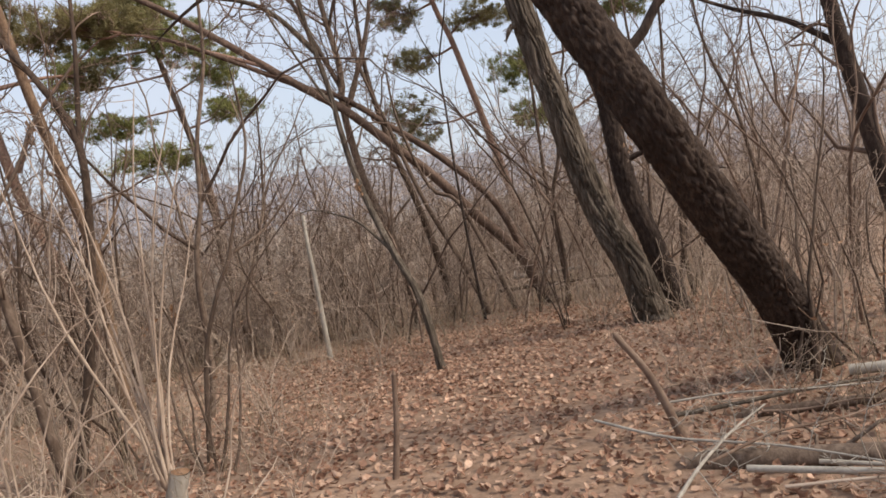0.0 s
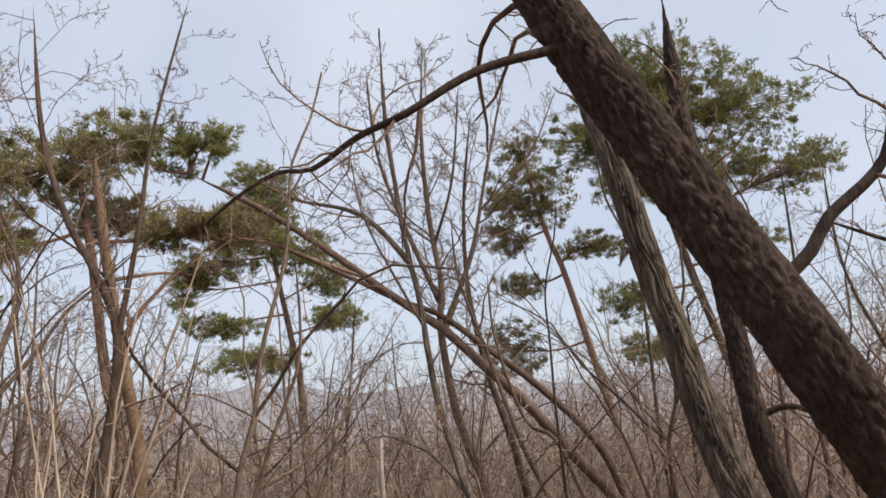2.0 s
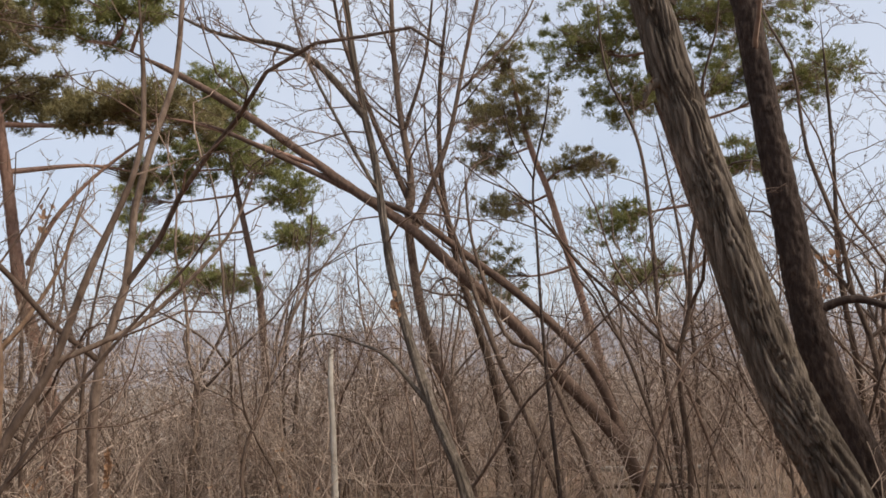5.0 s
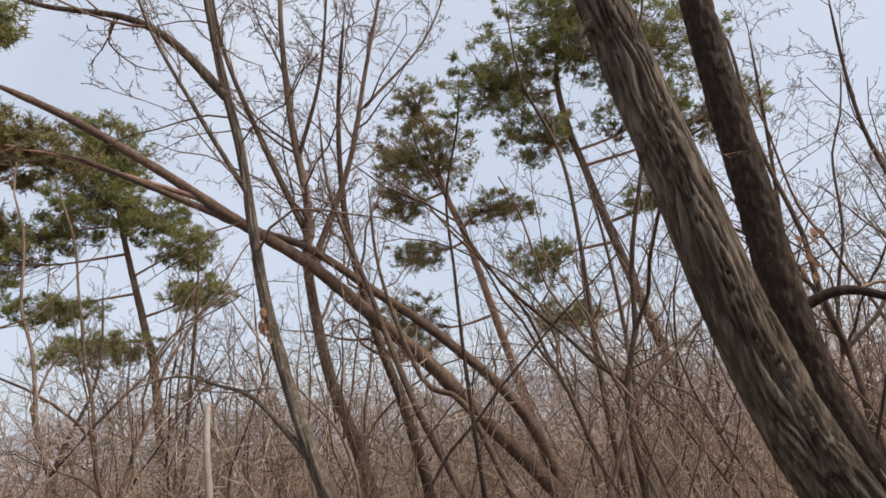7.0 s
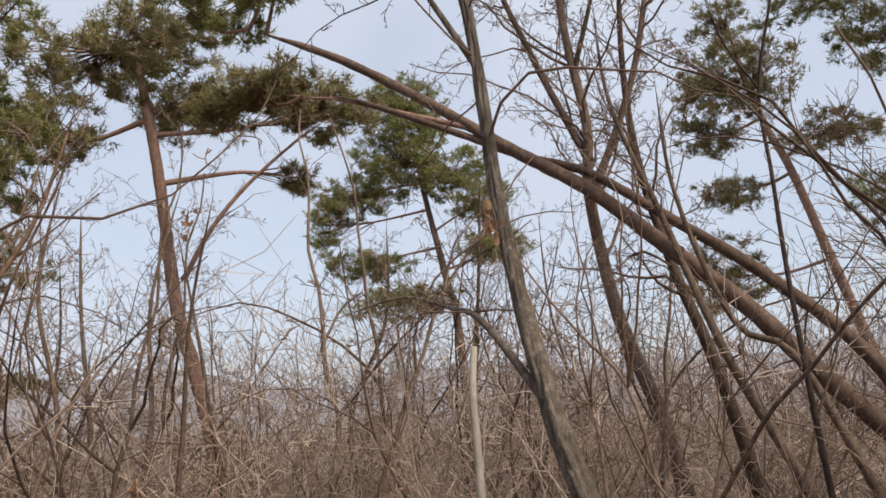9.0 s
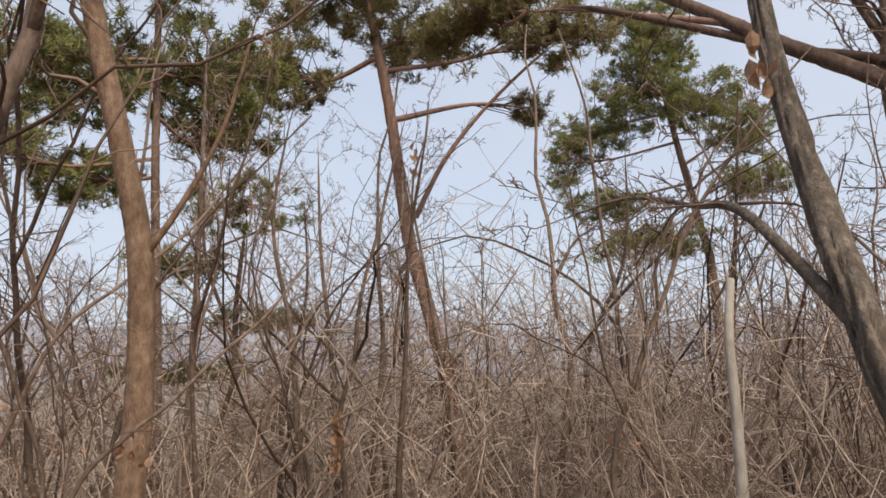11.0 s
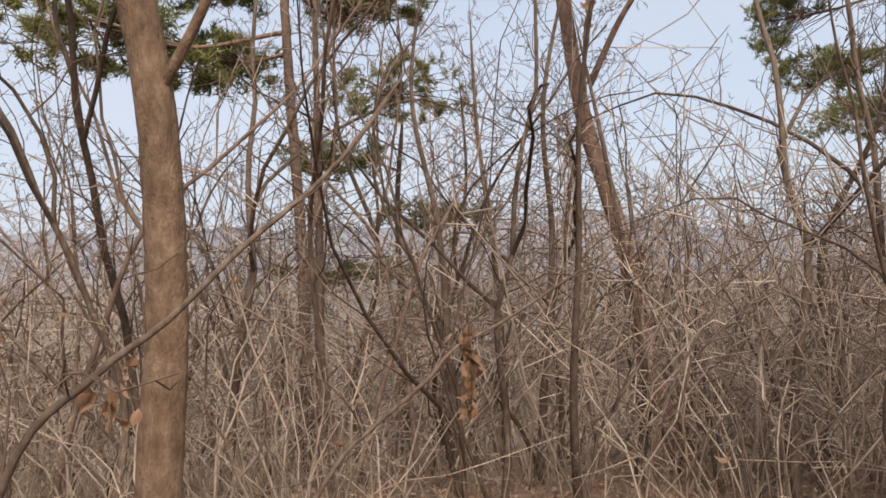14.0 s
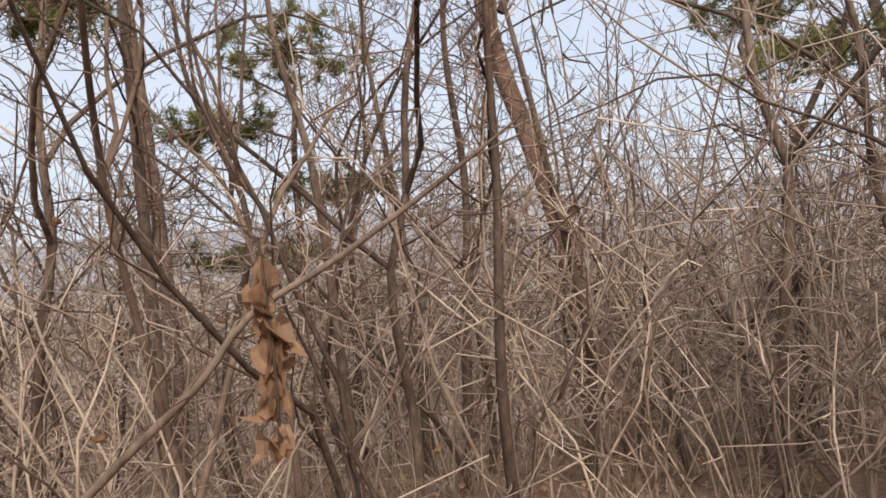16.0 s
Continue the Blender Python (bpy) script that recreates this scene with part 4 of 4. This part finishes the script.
fallen("fallen_log", "thick decayed grey log lying on the leaves", (2.3, 6.9), (4.6, 6.0), 0.075, 0.06, M_BARK, 301, 6, -0.03)
fallen("fallen_log", "grey fallen log below the dark oak", (2.9, 7.7), (5.2, 7.0), 0.045, 0.03, M_BARK, 302, 8)
fallen("fallen_branch", "pale split branch lying beside the oak", (3.95, 8.3), (5.2, 7.6), 0.05, 0.04, M_PALE, 303, lift=0.05, category="branch")
fallen("fallen_branch", "thin grey fallen branch with side twigs", (2.6, 6.4), (4.4, 5.3), 0.022, 0.01, M_PALE, 304, 9, 0.1, "branch")
fallen("fallen_branch", "thin grey fallen branch with side twigs", (2.3, 7.6), (4.2, 7.9), 0.02, 0.01, M_RIDGE, 305, 9, 0.08, "branch")
fallen("fallen_branch", "brown branch lying across the brush", (0.9, 19.6), (3.6, 18.6), 0.05, 0.04, M_BARK, 306, 5, 0.35, "branch")
fallen("fallen_branch", "brown stick on the leafy ground", (1.2, 21.5), (3.3, 21.0), 0.06, 0.04, M_PALE, 307, 4, 0.5, "branch")

fallen("fallen_branch", "thin pale dead branch with forked side twigs", (2.05, 6.0), (2.95, 7.4), 0.012, 0.006, M_PALE, 308, 11, 0.14, "branch")
fallen("fallen_branch", "thin pale dead branch with forked side twigs", (1.9, 7.5), (3.3, 6.1), 0.011, 0.006, M_PALE, 309, 9, 0.12, "branch")

# brash heaped over the logs
brash = np.random.default_rng(310)
for k in range(9):
    x, y, turn = brash.uniform(2.7, 4.3), brash.uniform(5.6, 8.0), brash.uniform(-0.9, 0.5)
    reach = brash.uniform(0.5, 0.9)
    fallen("fallen_branch", "thin grey dead branch heaped over the logs", (x - reach * math.cos(turn), y - reach * math.sin(turn)), (x + reach * math.cos(turn), y + reach * math.sin(turn)),
           brash.uniform(0.008, 0.016), 0.005, (M_SHRUB, M_TWIG, M_PALE)[k % 3], 311 + k, 8, brash.uniform(0.04, 0.16), "branch")


def stake(label, foot, top, r, mat, seed):
    s = thing("broken_stem", (foot[0], foot[1], soil(*foot[:2])), label, "stump")
    skin, line, _ = trunk_skin([(foot[0], foot[1], soil(*foot[:2]) - 0.05), [(foot[i] + top[i]) / 2 + 0.01 for i in range(3)], top], r, r * 0.75, 10, 0.04, None, 0.2)
    skin.tube(np.array([line[-1], line[-1] + unit(line[-1] - line[-2]) * 0.03]), [r * 0.74, 0.004], 10)
    part("stem", skin, mat, s, "", (foot[0], foot[1], soil(*foot[:2])))


stake("short broken grey stem slanting out of the leaves", (2.42, 7.3, -1.5), (2.03, 7.28, -0.83), 0.03, M_TWIG, 1)
stake("short upright cut stem on the trail edge", (0.4, 7.2, -1.7), (0.5, 7.22, -0.9), 0.022, M_TWIG, 2)


def coppice():
    """A low cut stump with long pale shoots fanning out."""
    rng = np.random.default_rng(9)
    x, y = -0.95, 6.7
    g = soil(x, y)
    c = thing("coppice_stump", (x, y, g), "low cut stump with long thin pale shoots", "shrub")
    skin, line, rad = trunk_skin([(x, y, g - 0.1), (x + 0.02, y, g + 0.2), (x + 0.08, y, g + 0.4)], 0.085, 0.06, 20, 0.03, furrows(9.9, 30, 4, 0.006), 0.3)
    part("stump", skin, M_PALE, c, "", (x, y, g))
    cut = Skin()
    cut.tube(np.array([line[-1], line[-1] + np.array([0.002, 0, 0.012])]), [0.06, 0.001], 20)
    part("cut_face", cut, M_DRY, c, "orange freshly cut wood", (x, y, g))
    for k in range(11):
        way = np.array([rng.uniform(-0.75, 0.25), rng.normal(0, 0.25), 1.0])
        s, fine = Skin(), Skin()
        ln = shoot(rng, (x + rng.normal(0, 0.04), y + rng.normal(0, 0.04), g + 0.3), way, rng.uniform(1.6, 2.8), 0.18, 0.1, 8)
        s.tube(ln, np.linspace(rng.uniform(0.009, 0.016), 0.003, 9), 6)
        grow(rng, s, ln, 0.01, 1, 6, 0.25, 0.6, 0.3, 0.4, 3)
        part("shoot", s, M_SHRUB, c, "", (x, y, g))


coppice()


def hanging_leaves(name, label, top, long, count, seed, size=0.1, wide=0.045):
    """A dry vine string thick with curled leaves."""
    rng = np.random.default_rng(seed)
    t = thing(name, top, label, "dry leaves")
    string = Skin()
    line = np.array([top]) + np.array([(0.02 * math.sin(3 * f), 0.0, -long * f) for f in np.linspace(-0.15, 1, 8)])
    string.tube(line, np.full(8, 0.004), 5)
    part("vine", string, M_BARK, t, "", top)
    at = np.array(top) + np.c_[rng.normal(0, wide, (count, 2)), -long * rng.random(count)]
    for i in range(count):
        one = Skin()
        ups = rng.normal(0, 1, (1, 3)) * np.array([1, 1, 0.3])
        leaf_blades(rng, one, at[i:i + 1], ups, size * rng.uniform(0.7, 1.3), 0.6, True)
        part("leaf", one, M_DRY, t, "", top, smooth=False)


hanging_leaves("hanging_dry_leaves", "hanging string of large curled tan leaves", (-4.03, 13.28, -0.98), 0.4, 46, 61, 0.072, 0.013)
hanging_leaves("hanging_dry_leaves", "small bunch of curled orange leaves in the brush", (-9.0, 19.0, -0.7), 0.9, 22, 62, 0.11, 0.07)
hanging_leaves("hanging_dry_leaves", "bunch of curled orange leaves caught on twigs", (-3.66, 11.75, -0.95), 0.22, 12, 63, 0.055, 0.03)
hanging_leaves("hanging_dry_leaves", "bunch of curled orange leaves high on a branch", (-9.0, 18.2, 2.9), 0.5, 14, 64, 0.12, 0.07)
hanging_leaves("hanging_dry_leaves", "small bunch of curled orange leaves against a grey trunk", (-0.68, 12.76, 0.5), 0.2, 8, 65, 0.07, 0.03)
hanging_leaves("hanging_dry_leaves", "dark curled creeper leaves on the rough trunk", (3.22, 13.25, 0.75), 0.4, 16, 66, 0.08, 0.06)
